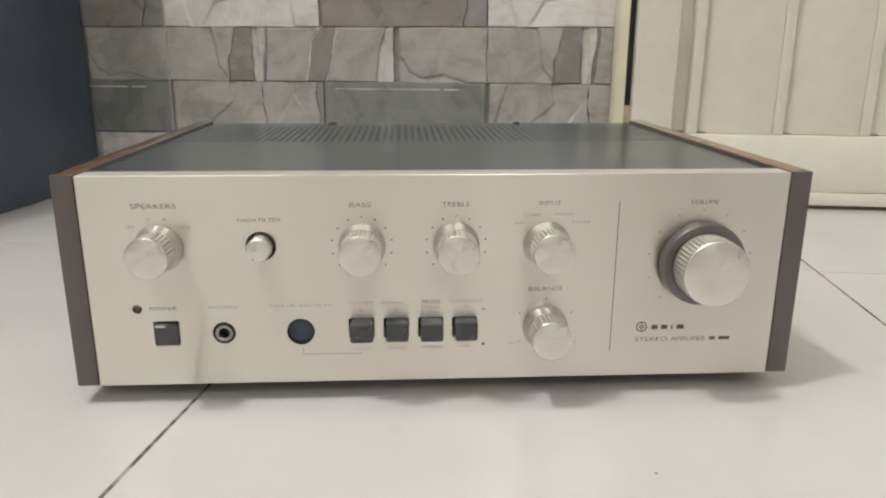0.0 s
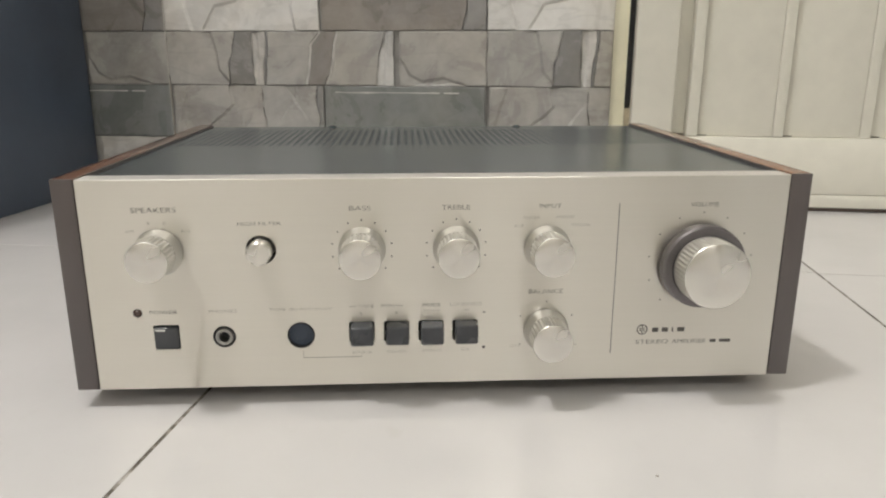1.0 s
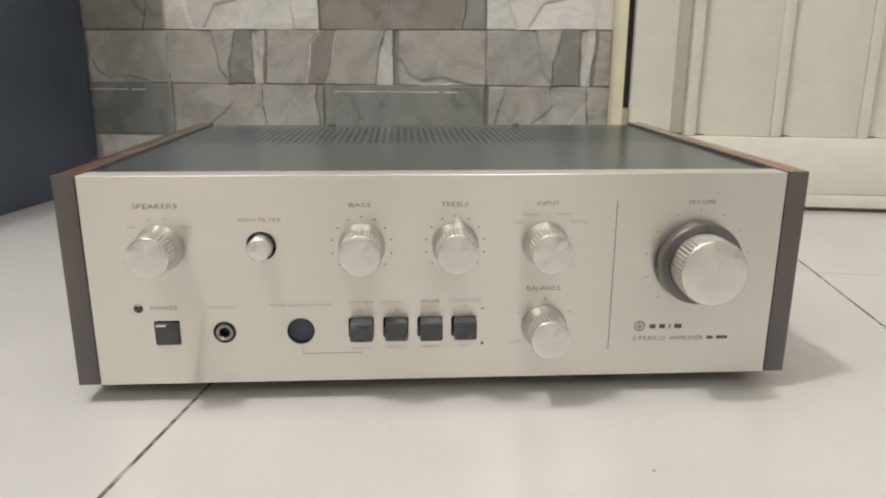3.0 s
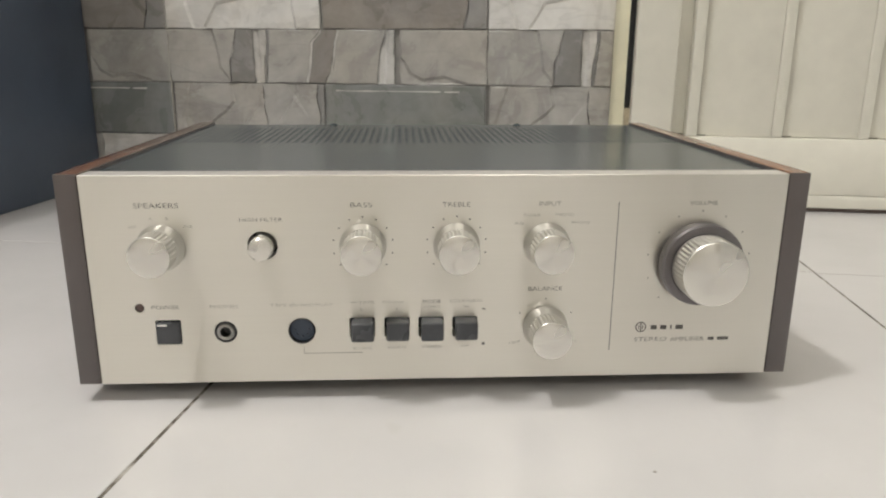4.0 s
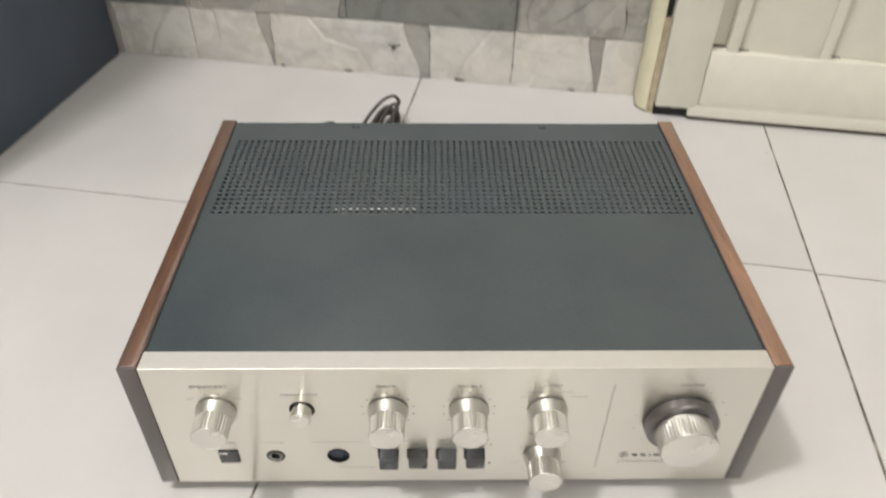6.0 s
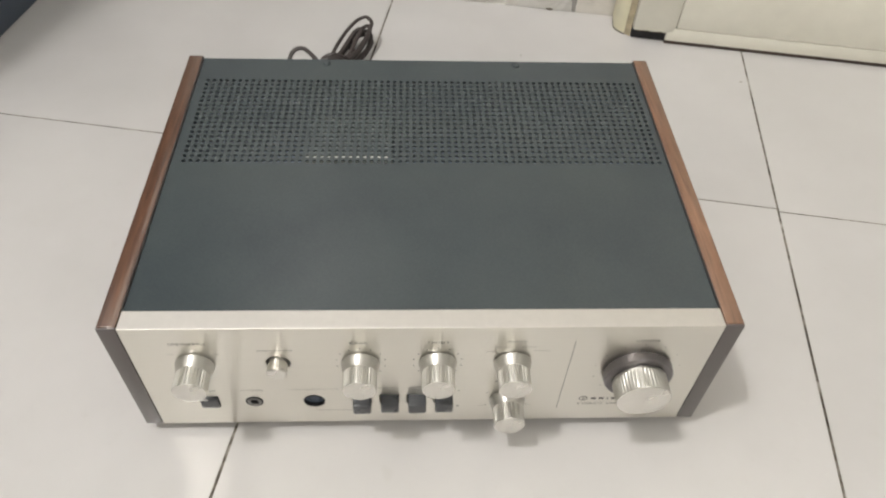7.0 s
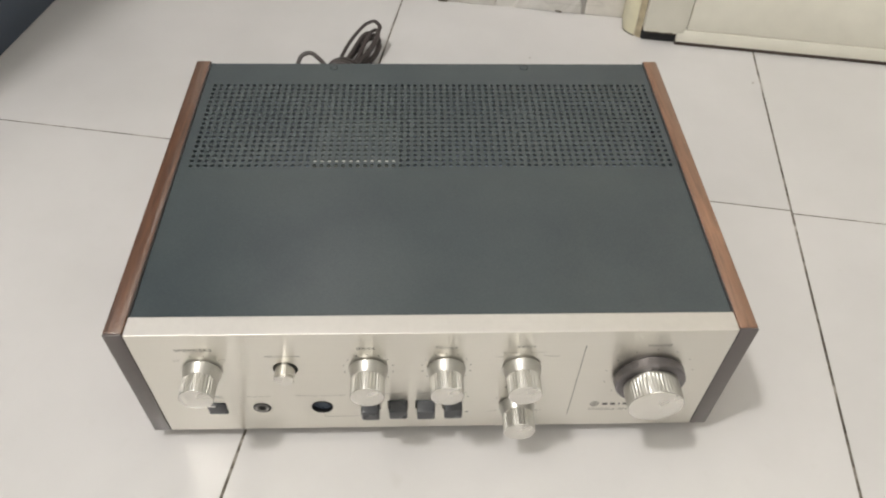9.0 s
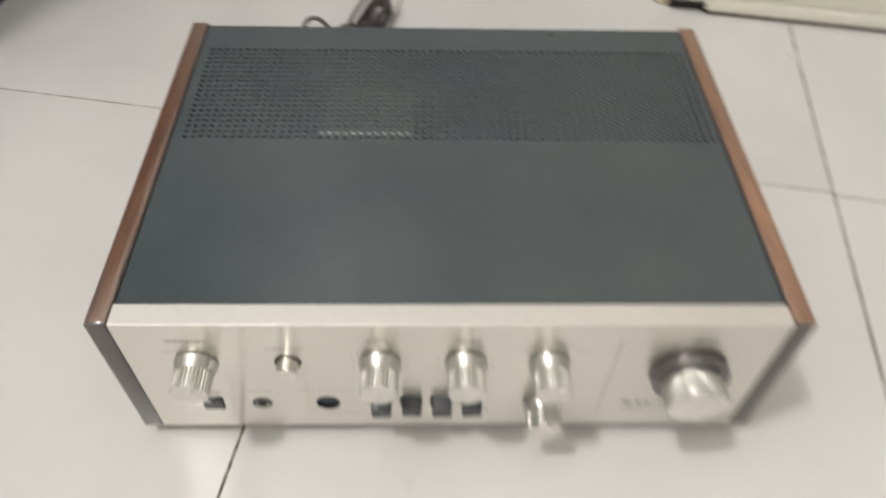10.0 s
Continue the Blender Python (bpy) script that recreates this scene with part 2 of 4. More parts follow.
def lathe(profile, segments=48, ribs=0, axis="y", caps=True):
    """Turns (along, radius, rib depth) rows round the axis; ribs cut flutes into rows with a rib depth."""
    count = ribs * 4 if ribs else segments
    bm = bmesh.new()
    rings = []
    for along, radius, *cut in profile:
        ring = []
        for k in range(count):
            a = 2 * math.pi * k / count
            r = radius - (cut[0] if cut and k % 4 in (2, 3) else 0)
            x, z = r * math.cos(a), r * math.sin(a)
            ring.append(bm.verts.new((x, along, z) if axis == "y" else (x, z, along)))
        rings.append(ring)
    for a, b in zip(rings, rings[1:]):
        for k in range(count):
            bm.faces.new((a[k], a[(k + 1) % count], b[(k + 1) % count], b[k]))
    if caps:
        bm.faces.new(rings[0])
        bm.faces.new(rings[-1])
    bmesh.ops.recalc_face_normals(bm, faces=bm.faces)
    return bm


def tube(points, radius, sides=10, closed=False, flat=1.0):
    """A round cord along a smooth line of points."""
    pts = [Vector(p) for p in points]
    n = len(pts)
    fine = []
    last = n if closed else n - 1
    for k in range(last):
        p = [pts[(k + d) % n] if closed else pts[min(max(k + d, 0), n - 1)] for d in (-1, 0, 1, 2)]
        for s in range(6):
            t = s / 6
            fine.append(0.5 * ((2 * p[1]) + (p[2] - p[0]) * t + (2 * p[0] - 5 * p[1] + 4 * p[2] - p[3]) * t * t + (3 * p[1] - p[0] - 3 * p[2] + p[3]) * t ** 3))
    if not closed:
        fine.append(pts[-1])
    bm = bmesh.new()
    rings, up = [], Vector((0, 0, 1))
    m = len(fine)
    for k, p in enumerate(fine):
        ahead = (fine[(k + 1) % m] - fine[k - 1]) if closed else (fine[min(k + 1, m - 1)] - fine[max(k - 1, 0)])
        ahead.normalize()
        side = ahead.cross(up)
        side = side.normalized() if side.length > 1e-4 else Vector((1, 0, 0))
        up = side.cross(ahead).normalized()
        rings.append([bm.verts.new(p + radius * (math.cos(a) * side + flat * math.sin(a) * up)) for a in (2 * math.pi * j / sides for j in range(sides))])
    pairs = list(zip(rings, rings[1:])) + ([(rings[-1], rings[0])] if closed else [])
    for a, b in pairs:
        for j in range(sides):
            bm.faces.new((a[j], a[(j + 1) % sides], b[(j + 1) % sides], b[j]))
    if not closed:
        bm.faces.new(rings[0])
        bm.faces.new(rings[-1])
    bmesh.ops.recalc_face_normals(bm, faces=bm.faces)
    return bm


def carve(bm, cutters):
    """The mesh of bm with every cutter taken out of it."""
    body = new("blank", mesh_of(bm, "blank", 0))
    tools = []
    for c in cutters:
        tool = new("cutter", mesh_of(c, "cutter", 0))
        mod = body.modifiers.new("cut", "BOOLEAN")
        mod.operation, mod.object, mod.solver = "DIFFERENCE", tool, "EXACT"
        tools.append(tool)
    bpy.context.view_layer.update()
    result = bpy.data.meshes.new_from_object(body.evaluated_get(bpy.context.evaluated_depsgraph_get()))
    for ob in (body, *tools):
        data = ob.data
        bpy.data.objects.remove(ob)
        bpy.data.meshes.remove(data)
    return result


def lettering(text, width, height, bold=False):
    """Raised letters in the plane facing -y, centred, of that width and cap height."""
    curve = bpy.data.curves.new("letters", "FONT")
    curve.body, curve.size, curve.extrude = text, 1.0, 0.0
    curve.align_x, curve.align_y, curve.resolution_u = "CENTER", "CENTER", 3
    curve.offset = -0.020
    if bold:
        curve.offset = -0.013
    ob = new("letters", curve)
    bpy.context.view_layer.update()
    data = bpy.data.meshes.new_from_object(ob.evaluated_get(bpy.context.evaluated_depsgraph_get()))
    bpy.data.objects.remove(ob)
    bpy.data.curves.remove(curve)
    co = np.array([v.co for v in data.vertices])
    low, high = co.min(0), co.max(0)
    for v in data.vertices:
        x = (v.co.x - (low[0] + high[0]) / 2) / (high[0] - low[0]) * width
        z = (v.co.y - (low[1] + high[1]) / 2) / (high[1] - low[1]) * height
        v.co = (x, 0, z)
    bm = bmesh.new()
    bm.from_mesh(data)
    bpy.data.meshes.remove(data)
    made = bmesh.ops.extrude_face_region(bm, geom=list(bm.faces))
    bmesh.ops.translate(bm, vec=(0, -0.00003, 0), verts=[g for g in made["geom"] if isinstance(g, bmesh.types.BMVert)])
    bmesh.ops.recalc_face_normals(bm, faces=bm.faces)
    return mesh_of(bm, "lettering", 0)


# ---- the room ----
U0, U1, V0, V1, TOP = -1.324, 1.676, -2.14, 0.556, 2.75
THICK = 0.12


def room_shell():
    bm = box(U0 - THICK, U1 + THICK, V0 - THICK, V1 + THICK, -0.08, -0.00025)
    floor = solid("floor", bm, GROUT, "off-white glazed square floor tiles with dirty grout", "floor", "structure", ROOM)
    bm = box(U0 - THICK, U1 + THICK, V0 - THICK, V1 + THICK, TOP, TOP + 0.1)
    solid("ceiling", bm, CEILING, "plain white painted ceiling", "ceiling", "structure", ROOM)
    solid("wall_west", box(U0 - THICK, U0, V0 - THICK, V1 + THICK, -0.001, TOP), PLASTER, "plain pale grey plastered wall", "wall", "structure", ROOM)
    solid("wall_east", box(U1, U1 + THICK, V0 - THICK, V1 + THICK, -0.001, TOP), PLASTER, "plain pale grey plastered wall", "wall", "structure", ROOM)
    solid("wall_south", box(U0, U1, V0 - THICK, V0, -0.001, TOP), BEIGE, "plain beige painted wall", "wall", "structure", ROOM)
    # The tiled wall, with the door's opening from DOOR_L to DOOR_R.
    bm = box(U0, DOOR_L, V1 + 0.003, V1 + THICK, -0.001, TOP)
    box(DOOR_R, U1, V1 + 0.003, V1 + THICK, -0.001, TOP, bm=bm)
    box(DOOR_L, DOOR_R, V1 + 0.003, V1 + THICK, 2.08, TOP, bm=bm)
    north = solid("wall_north", bm, WALL_BACK, "wall of glazed tiles printed as grey and cream stonework", "wall", "structure", ROOM)
    part("upper_wall", box(U0, DOOR_L - 0.0125, V1 + 0.0004, V1 + 0.0029, 1.0565, TOP), PLASTER, north)
    part("upper_wall", box(DOOR_R + 0.041, U1, V1 + 0.0004, V1 + 0.0029, 0.0, TOP), PLASTER, north)
    return floor, north


DOOR_L, DOOR_R = 0.146, 0.98
floor, wall_north = room_shell()


def door_frame_and_leaf():
    """Yellowed jamb beside the tiles, then a cream boarded door leaf over a dark gap."""
    frame_ob = thing("door_frame", (0, 0, 0), "yellowed cream wooden door frame beside the tiles", "door frame", kind="structure", m=ROOM)
    # A rounded jamb that comes forward towards the leaf.
    bm = prism([(DOOR_L - 0.012, V1 + THICK), (DOOR_L - 0.012, 0.532), (DOOR_L - 0.009, 0.526), (DOOR_L - 0.004, 0.5215), (DOOR_L, 0.519), (DOOR_L, V1 + THICK)], 0.0, 2.09)
    part("jamb", bm, YELLOWED, frame_ob, "yellowed paint, chipped foot")
    foot = [(DOOR_L - 0.0122, V1 - 0.004), (DOOR_L - 0.0123, 0.5318), (DOOR_L - 0.0093, 0.5257), (DOOR_L - 0.0042, 0.5212), (DOOR_L, 0.5187), (DOOR_L, V1 - 0.004)]
    part("foot_dirt", prism(foot, 0.0, 0.0015), GRIME_SHADE, frame_ob, "dirt round the jamb's foot")
    part("jamb", box(DOOR_R, DOOR_R + 0.04, 0.522, V1 + THICK, 0.0, 2.09, 0.003), YELLOWED, frame_ob)
    part("lintel", box(DOOR_L - 0.012, DOOR_R + 0.04, 0.522, V1 + THICK, 2.0905, 2.13, 0.003), YELLOWED, frame_ob)
    # Dark strip painted in place of the shade between jamb and leaf.
    part("sealing_strip", box(DOOR_L + 0.0005, DOOR_L + 0.0065, 0.522, 0.60, 0.112, 2.08, 0.001), GAP_SHADE, frame_ob, "dark shadow gap strip")
    part("filler", prism([(DOOR_L + 0.0005, 0.60), (DOOR_L + 0.0005, 0.5200), (DOOR_L + 0.003, 0.5180), (DOOR_L + 0.0065, 0.5160), (DOOR_L + 0.0065, 0.60)], 0.0, 0.1115), RUSTY, frame_ob, "rust-stained filler")
    leaf = thing("door", (0, 0, 0), "cream painted wooden door with vertical boards and a deep bottom rail, closed", "door", kind="structure", m=ROOM)
    x0, x1 = DOOR_L + 0.0070, DOOR_R - 0.004
    part("stile", box(x0, 0.199, 0.508, 0.546, 0.0125, 2.07, 0.0025), CREAM, leaf)
    part("stile", box(x1 - 0.06, x1, 0.508, 0.546, 0.018, 2.07, 0.0025), CREAM, leaf)
    part("bottom_rail", box(0.1994, x1 - 0.0604, 0.5085, 0.546, 0.0192, 0.082, 0.0015), CREAM, leaf)
    part("top_rail", box(0.1994, x1 - 0.0604, 0.5085, 0.546, 1.96, 2.07, 0.002), CREAM, leaf)
    part("drip_strip", box(0.190, x1, 0.5080, 0.5120, 0.0045, 0.0188, 0.0004), CREAM, leaf, "worn strip along the door's foot")
    # Dark block that stands for the shade in the gap below the leaf.
    part("sweep", box(x0, x1, 0.5135, 0.540, 0.0005, 0.0120, 0.001), GAP_SHADE, leaf, "dark block for the shade in the gap under the door")
    part("foot_strip", box(0.190, x1, 0.5085, 0.5130, 0.0006, 0.0042, 0.0004), FOOT_BROWN, leaf, "dark brown strip under the door")
    u = 0.1994
    part("board", box(u, 0.2152, 0.524, 0.540, 0.0825, 1.9595, 0.001), CREAM, leaf)
    part("corner_dirt", box(0.2000, 0.2146, 0.5215, 0.5239, 0.0826, 0.0840), GRIME_SHADE, leaf, "joint dirt, with shade put into its colour")
    for k in range(9):
        part("paint_chip", box(x0 + 0.003 + 0.0036 * k, x0 + 0.0062 + 0.0036 * k, 0.50785, 0.5084, 0.0126, 0.0132 + 0.0004 * ((k * 5) % 4), 0.0002, 1), GRIME_SHADE, leaf, "chipped paint at the foot")
    edges = [0.2134, 0.3060, 0.3975, 0.4890, 0.5805, 0.6720, 0.7635, x1 - 0.0624]
    for a, b in zip(edges, edges[1:]):
        part("batten", box(a + 0.002, a + 0.0135, 0.5105, 0.540, 0.0825, 1.9595, 0.0008), CREAM, leaf)
        # A board that falls back slightly towards the next batten.
        bm = box(a + 0.0138, b + 0.0018, 0.519, 0.540, 0.0825, 1.9595, 0.001)
        for v in bm.verts:
            if v.co.y < 0.525 and v.co.x > (a + b) / 2:
                v.co.y -= 0.0080
        part("board", bm, CREAM, leaf)
        # Batten's shade painted as a dark dirty strip; dirt in the bottom rail's corner.
        part("seam", box(a + 0.0136, a + 0.0145, 0.5165, 0.5195, 0.0825, 1.9595), GRIME_SHADE, leaf, "joint dirt, with shade put into its colour")
        part("corner_dirt", box(a + 0.0146, a + 0.0250, 0.5170, 0.5192, 0.0826, 0.0834), GRIME_SHADE, leaf, "joint dirt, with shade put into its colour")


door_frame_and_leaf()

# ---- the amplifier ----
PANEL_X, CHEEK_X, DEPTH = 0.1703, 0.1813, 0.2610
BOTTOM, HIGH, LID = 0.0098, 0.1155, 0.1141


def uv_along(data):
    """UVs that run along x, for the brushing."""
    layer = data.uv_layers.new(name="brush")
    for loop in data.loops:
        co = data.vertices[loop.vertex_index].co
        layer.data[loop.index].uv = (co.x * 3, co.z * 3 + co.y * 0.7)


def disc(x, z, r, y0=-0.02, y1=0.02):
    bm = lathe([(y0, r), (y1, r)], 40)
    bmesh.ops.translate(bm, vec=(x, 0, z), verts=bm.verts)
    return bm


PUSH_KEYS = [(-0.0394, 0.0082), (-0.0221, 0.0076), (-0.0049, 0.0082), (0.0121, 0.0078)]
KEY_Z0, KEY_Z1, KEY_W = 0.0334, 0.0432, 0.0112
POWER = (-0.1350, 0.0372)
HF, DIN, JACK, LED = (-0.0868, 0.0810), (-0.0698, 0.0370), (-0.1073, 0.0370), (-0.1480, 0.0500)


def amplifier():
    amp = thing("amplifier", (0, 0, 0), "vintage stereo amplifier, brushed silver front, walnut cheeks, on the tiles", "amplifier")
    # Front panel: a deep extrusion with all its openings.
    bm = box(-PANEL_X, PANEL_X, 0.0, 0.0128, BOTTOM, HIGH, 0.0004, 2)
    cut = [disc(*HF, 0.0072), disc(*DIN, 0.0068), disc(*JACK, 0.0056), disc(*LED, 0.0023)]
    cut.append(box(POWER[0] - 0.0062, POWER[0] + 0.0062, -0.02, 0.02, POWER[1] - 0.0064, POWER[1] + 0.0064, 0.0006))
    for x, _ in PUSH_KEYS:
        cut.append(box(x - 0.0068, x + 0.0060, -0.02, 0.02, KEY_Z0 - 0.0004, KEY_Z1 + 0.0004, 0.0008))
    data = carve(bm, cut)
    uv_along(data)
    data.materials.append(ALUMINIUM)
    data.materials.append(SATIN)
    for face in data.polygons:
        if face.normal.z > 0.8 and face.center.z > HIGH - 0.0004:
            face.material_index = 1
    panel = part("front_panel", data, ALUMINIUM, amp, "brushed champagne aluminium")
    part("sub_panel", box(-PANEL_X + 0.003, PANEL_X - 0.003, 0.0146, 0.0166, BOTTOM + 0.003, 0.108), BLACK, amp)

    # Cheeks: veneered board with a dark band on the front edge.
    for side in (-1, 1):
        a, b = sorted((side * (PANEL_X + 0.0003), side * CHEEK_X))
        cheek = part("cheek", box(a, b, 0.0012, DEPTH, BOTTOM, HIGH + 0.0006, 0.0010), WALNUT if side < 0 else SHEEN_WALNUT, amp, "reddish walnut veneer" if side < 0 else "walnut veneer, lighter orange with its sheen in the colour")
        part("edge_band", box(a + 0.0002, b - 0.0002, 0.0, 0.00118, BOTTOM + 0.0002, HIGH + 0.0004, 0.0003), EDGE_BAND, cheek, "dark brown front edge")
        # Dark strip paints the shadow gap between cheek and lid.
        inner = side * (PANEL_X + 0.0003)
        part("inner_band", box(*sorted((inner, inner - side * 0.0004)), 0.0136, DEPTH - 0.0004, LID - 0.004, HIGH + 0.0002), EDGE_BAND, cheek, "dark brown strip facing the lid, the gap's shade in its colour")

    # Lid with real perforations at the rear.
    part("lid", perforated_lid(), ENAMEL, amp, "dark green-grey enamelled steel with rows of vent holes")
    w = PANEL_X - 0.0012
    part("side_plate", box(-w, -w + 0.001, 0.017, DEPTH - 0.002, BOTTOM, LID - 0.0012), STEEL_DARK, amp)
    part("side_plate", box(w - 0.001, w, 0.017, DEPTH - 0.002, BOTTOM, LID - 0.0012), STEEL_DARK, amp)
    part("back_plate", box(-w, w, DEPTH - 0.0035, DEPTH - 0.0022, BOTTOM, LID - 0.0012), STEEL_DARK, amp)
    part("base_plate", box(-w + 0.0012, w - 0.0012, 0.017, DEPTH - 0.004, BOTTOM + 0.0004, BOTTOM + 0.0016), STEEL_DARK, amp)
    part("transformer", box(-0.0800, -0.0215, 0.1495, 0.1890, BOTTOM + 0.002, 0.1126, 0.0012), plain("transformer_shell", (0.20, 0.22, 0.23), 0.45), amp, "grey painted shell close under the vents")
    part("heat_sink", box(-0.0815, -0.0215, 0.1425, 0.1478, 0.060, 0.1131, 0.0002), ZINC, amp, "bright metal edge under the vents")
    # Added plate below the vents, so that the holes look lighter and bluish.
    part("inner_shield", box(-w + 0.003, w - 0.003, 0.125, DEPTH - 0.006, 0.0950, 0.0960), plain("blue_grey_fill", (0.15, 0.175, 0.235), 0.6), amp, "blue-grey plate added under the vents to lighten the holes")
    part("circuit_board", box(-0.012, 0.150, 0.06, 0.235, 0.040, 0.0416), plain("circuit_board_resin", (0.13, 0.145, 0.17), 0.5), amp)
    for k, (x, y, r, h) in enumerate([(0.02, 0.20, 0.011, 0.04), (0.05, 0.20, 0.011, 0.04), (0.09, 0.17, 0.008, 0.03), (0.12, 0.21, 0.008, 0.03), (0.06, 0.16, 0.006, 0.02)]):
        bm = lathe([(0, r * 0.96), (0.001, r), (h - 0.001, r), (h, r * 0.93)], 24, axis="z")
        part("capacitor", bm, BLACK, amp, at=(x, y, 0.0418))

    foot = lathe([(0.0, 0.0075), (0.0012, 0.0090), (0.0085, 0.0100), (BOTTOM + 0.0003, 0.0100)], 28, axis="z")
    foot = mesh_of(foot, "foot")
    for x in (-0.158, 0.158):
        for y in (0.050, 0.225):
            part("foot", foot, BLACK, amp, at=(x, y, 0))
    screw = mesh_of(lathe([(0.0, 0.0030), (0.0008, 0.0029), (0.0014, 0.0020), (0.0016, 0.0004)], 20, axis="z"), "screw")
    for x, y in ((-0.0742, 0.2545), (0.0750, 0.2545)):
        part("screw", screw, ENAMEL, amp, "painted screw head", at=(x, y, LID))

    knobs(amp)
    small_controls(amp)
    panel_print(panel)
    return amp


def perforated_lid():
    """Lid plate with 68 by 19 rounded holes behind its middle."""
    verts, faces = [], []
    cols, rows = 68, 19
    x0, x1, y0, y1 = -0.1645, 0.1670, 0.1372, 0.2335
    px, py = (x1 - x0) / cols, (y1 - y0) / rows
    r, sides, down = 0.00148, 8, 0.0008

    def quad(*co):
        k = len(verts)
        verts.extend(co)
        faces.append(tuple(range(k, k + len(co))))

    z, back, front, side = LID, DEPTH - 0.0012, 0.0131, PANEL_X - 0.0004
    quad((-side, front, z), (side, front, z), (side, y0, z), (-side, y0, z))
    quad((-side, y1, z), (side, y1, z), (side, back, z), (-side, back, z))
    quad((-side, y0, z), (x0, y0, z), (x0, y1, z), (-side, y1, z))
    quad((x1, y0, z), (side, y0, z), (side, y1, z), (x1, y1, z))
    # Folded edge at the rear and down the sides.
    quad((side, back, z), (side, back, z - 0.012), (-side, back, z - 0.012), (-side, back, z))
    quad((-side, front, z), (-side, back, z), (-side, back, z - 0.012), (-side, front, z - 0.012))
    quad((side, back, z), (side, front, z), (side, front, z - 0.012), (side, back, z - 0.012))
    corner = [(0.5, 0.5), (-0.5, 0.5), (-0.5, -0.5), (0.5, -0.5)]
    for i in range(cols):
        for j in range(rows):
            cx, cy = x0 + (i + 0.5) * px, y0 + (j + 0.5) * py
            k = len(verts)
            for s in range(sides):
                a = 2 * math.pi * (s + 0.5) / sides
                verts.append((cx + r * math.cos(a), cy + r * math.sin(a), z))
            for s in range(sides):
                a = 2 * math.pi * (s + 0.5) / sides
                verts.append((cx + r * math.cos(a), cy + r * math.sin(a), z - down))
            c = len(verts)
            verts.extend((cx + px * a, cy + py * b, z) for a, b in corner)
            for s in range(sides):
                t = (s + 1) % sides
                faces.append((k + t, k + s, k + sides + s, k + sides + t))
            # Ring between the round hole and the square cell; corner 0 lies between hole points 0 and 1.
            for q in range(4):
                m = (2 * q) % sides
                faces.append((k + m, c + q, k + (m + 1) % sides))
                faces.append((k + (m + 1) % sides, c + q, c + (q + 1) % 4, k + (m + 2) % sides))
    data = bpy.data.meshes.new("lid")
    data.from_pydata(verts, [], faces)
    data.update()
    return data


def knobs(amp):
    """Four fluted tone knobs, the balance knob and the large volume knob on its dark ring."""
    R = 0.0098
    flute = 0.00055
    collar = mesh_of(lathe([(0.0, 0.0088), (-0.0010, 0.0088), (-0.00102, 0.0112), (-0.0017, 0.0114), (-0.0066, 0.0101), (-0.0078, 0.0099)], 96), "collar", 30)
    grip = mesh_of(lathe([(-0.0076, 0.0097), (-0.0080, 0.0097), (-0.0081, R, flute), (-0.0189, R, flute), (-0.0192, 0.0097), (-0.0195, 0.0095)], ribs=30), "knob", 30)
    face = mesh_of(lathe([(-0.0194, 0.0094), (-0.0195, 0.0095), (-0.0197, 0.0090), (-0.01974, 0.0055), (-0.01976, 0.0028), (-0.01977, 0.0004)], 96), "face", 30)
    for x, z in ((-0.1345, 0.0808), (-0.0385, 0.0808), (0.0070, 0.0808), (0.0515, 0.0806), (0.0525, 0.0375)):
        knob = part("knob", grip, KNOB_METAL, amp, "turned aluminium with fluted grip", at=(x, 0, z))
        part("collar", collar, KNOB_METAL, knob, "smooth turned skirt")
        part("face", face, FACE_METAL, knob, "finely turned end face")
    x, z = 0.1287, 0.0710
    knob = new("volume_knob")
    knob.empty_display_size, knob.parent, knob.location = 0.01, amp, (x, 0, z)
    part("ring", lathe([(0.0, 0.0185), (-0.0012, 0.0185), (-0.00125, 0.0203), (-0.0020, 0.0210), (-0.0066, 0.0207), (-0.0074, 0.0199)], 96), RING_GREY, knob, "dark grey anodised ring")
    cap = lathe([(-0.0070, 0.0152), (-0.0080, 0.0152), (-0.0081, 0.0162), (-0.0096, 0.0163), (-0.0103, 0.0163, 0.0005), (-0.0213, 0.0163, 0.0005),
                 (-0.0217, 0.0161), (-0.0221, 0.0158)], ribs=48)
    part("cap", cap, KNOB_METAL, knob, "turned aluminium with fluted grip")
    face = lathe([(-0.0220, 0.0157), (-0.0221, 0.0158), (-0.0224, 0.0152), (-0.02246, 0.0090), (-0.02248, 0.0045), (-0.02249, 0.0005)], 96)
    part("face", mesh_of(face, "face", 30), FACE_METAL, knob, "finely turned end face")


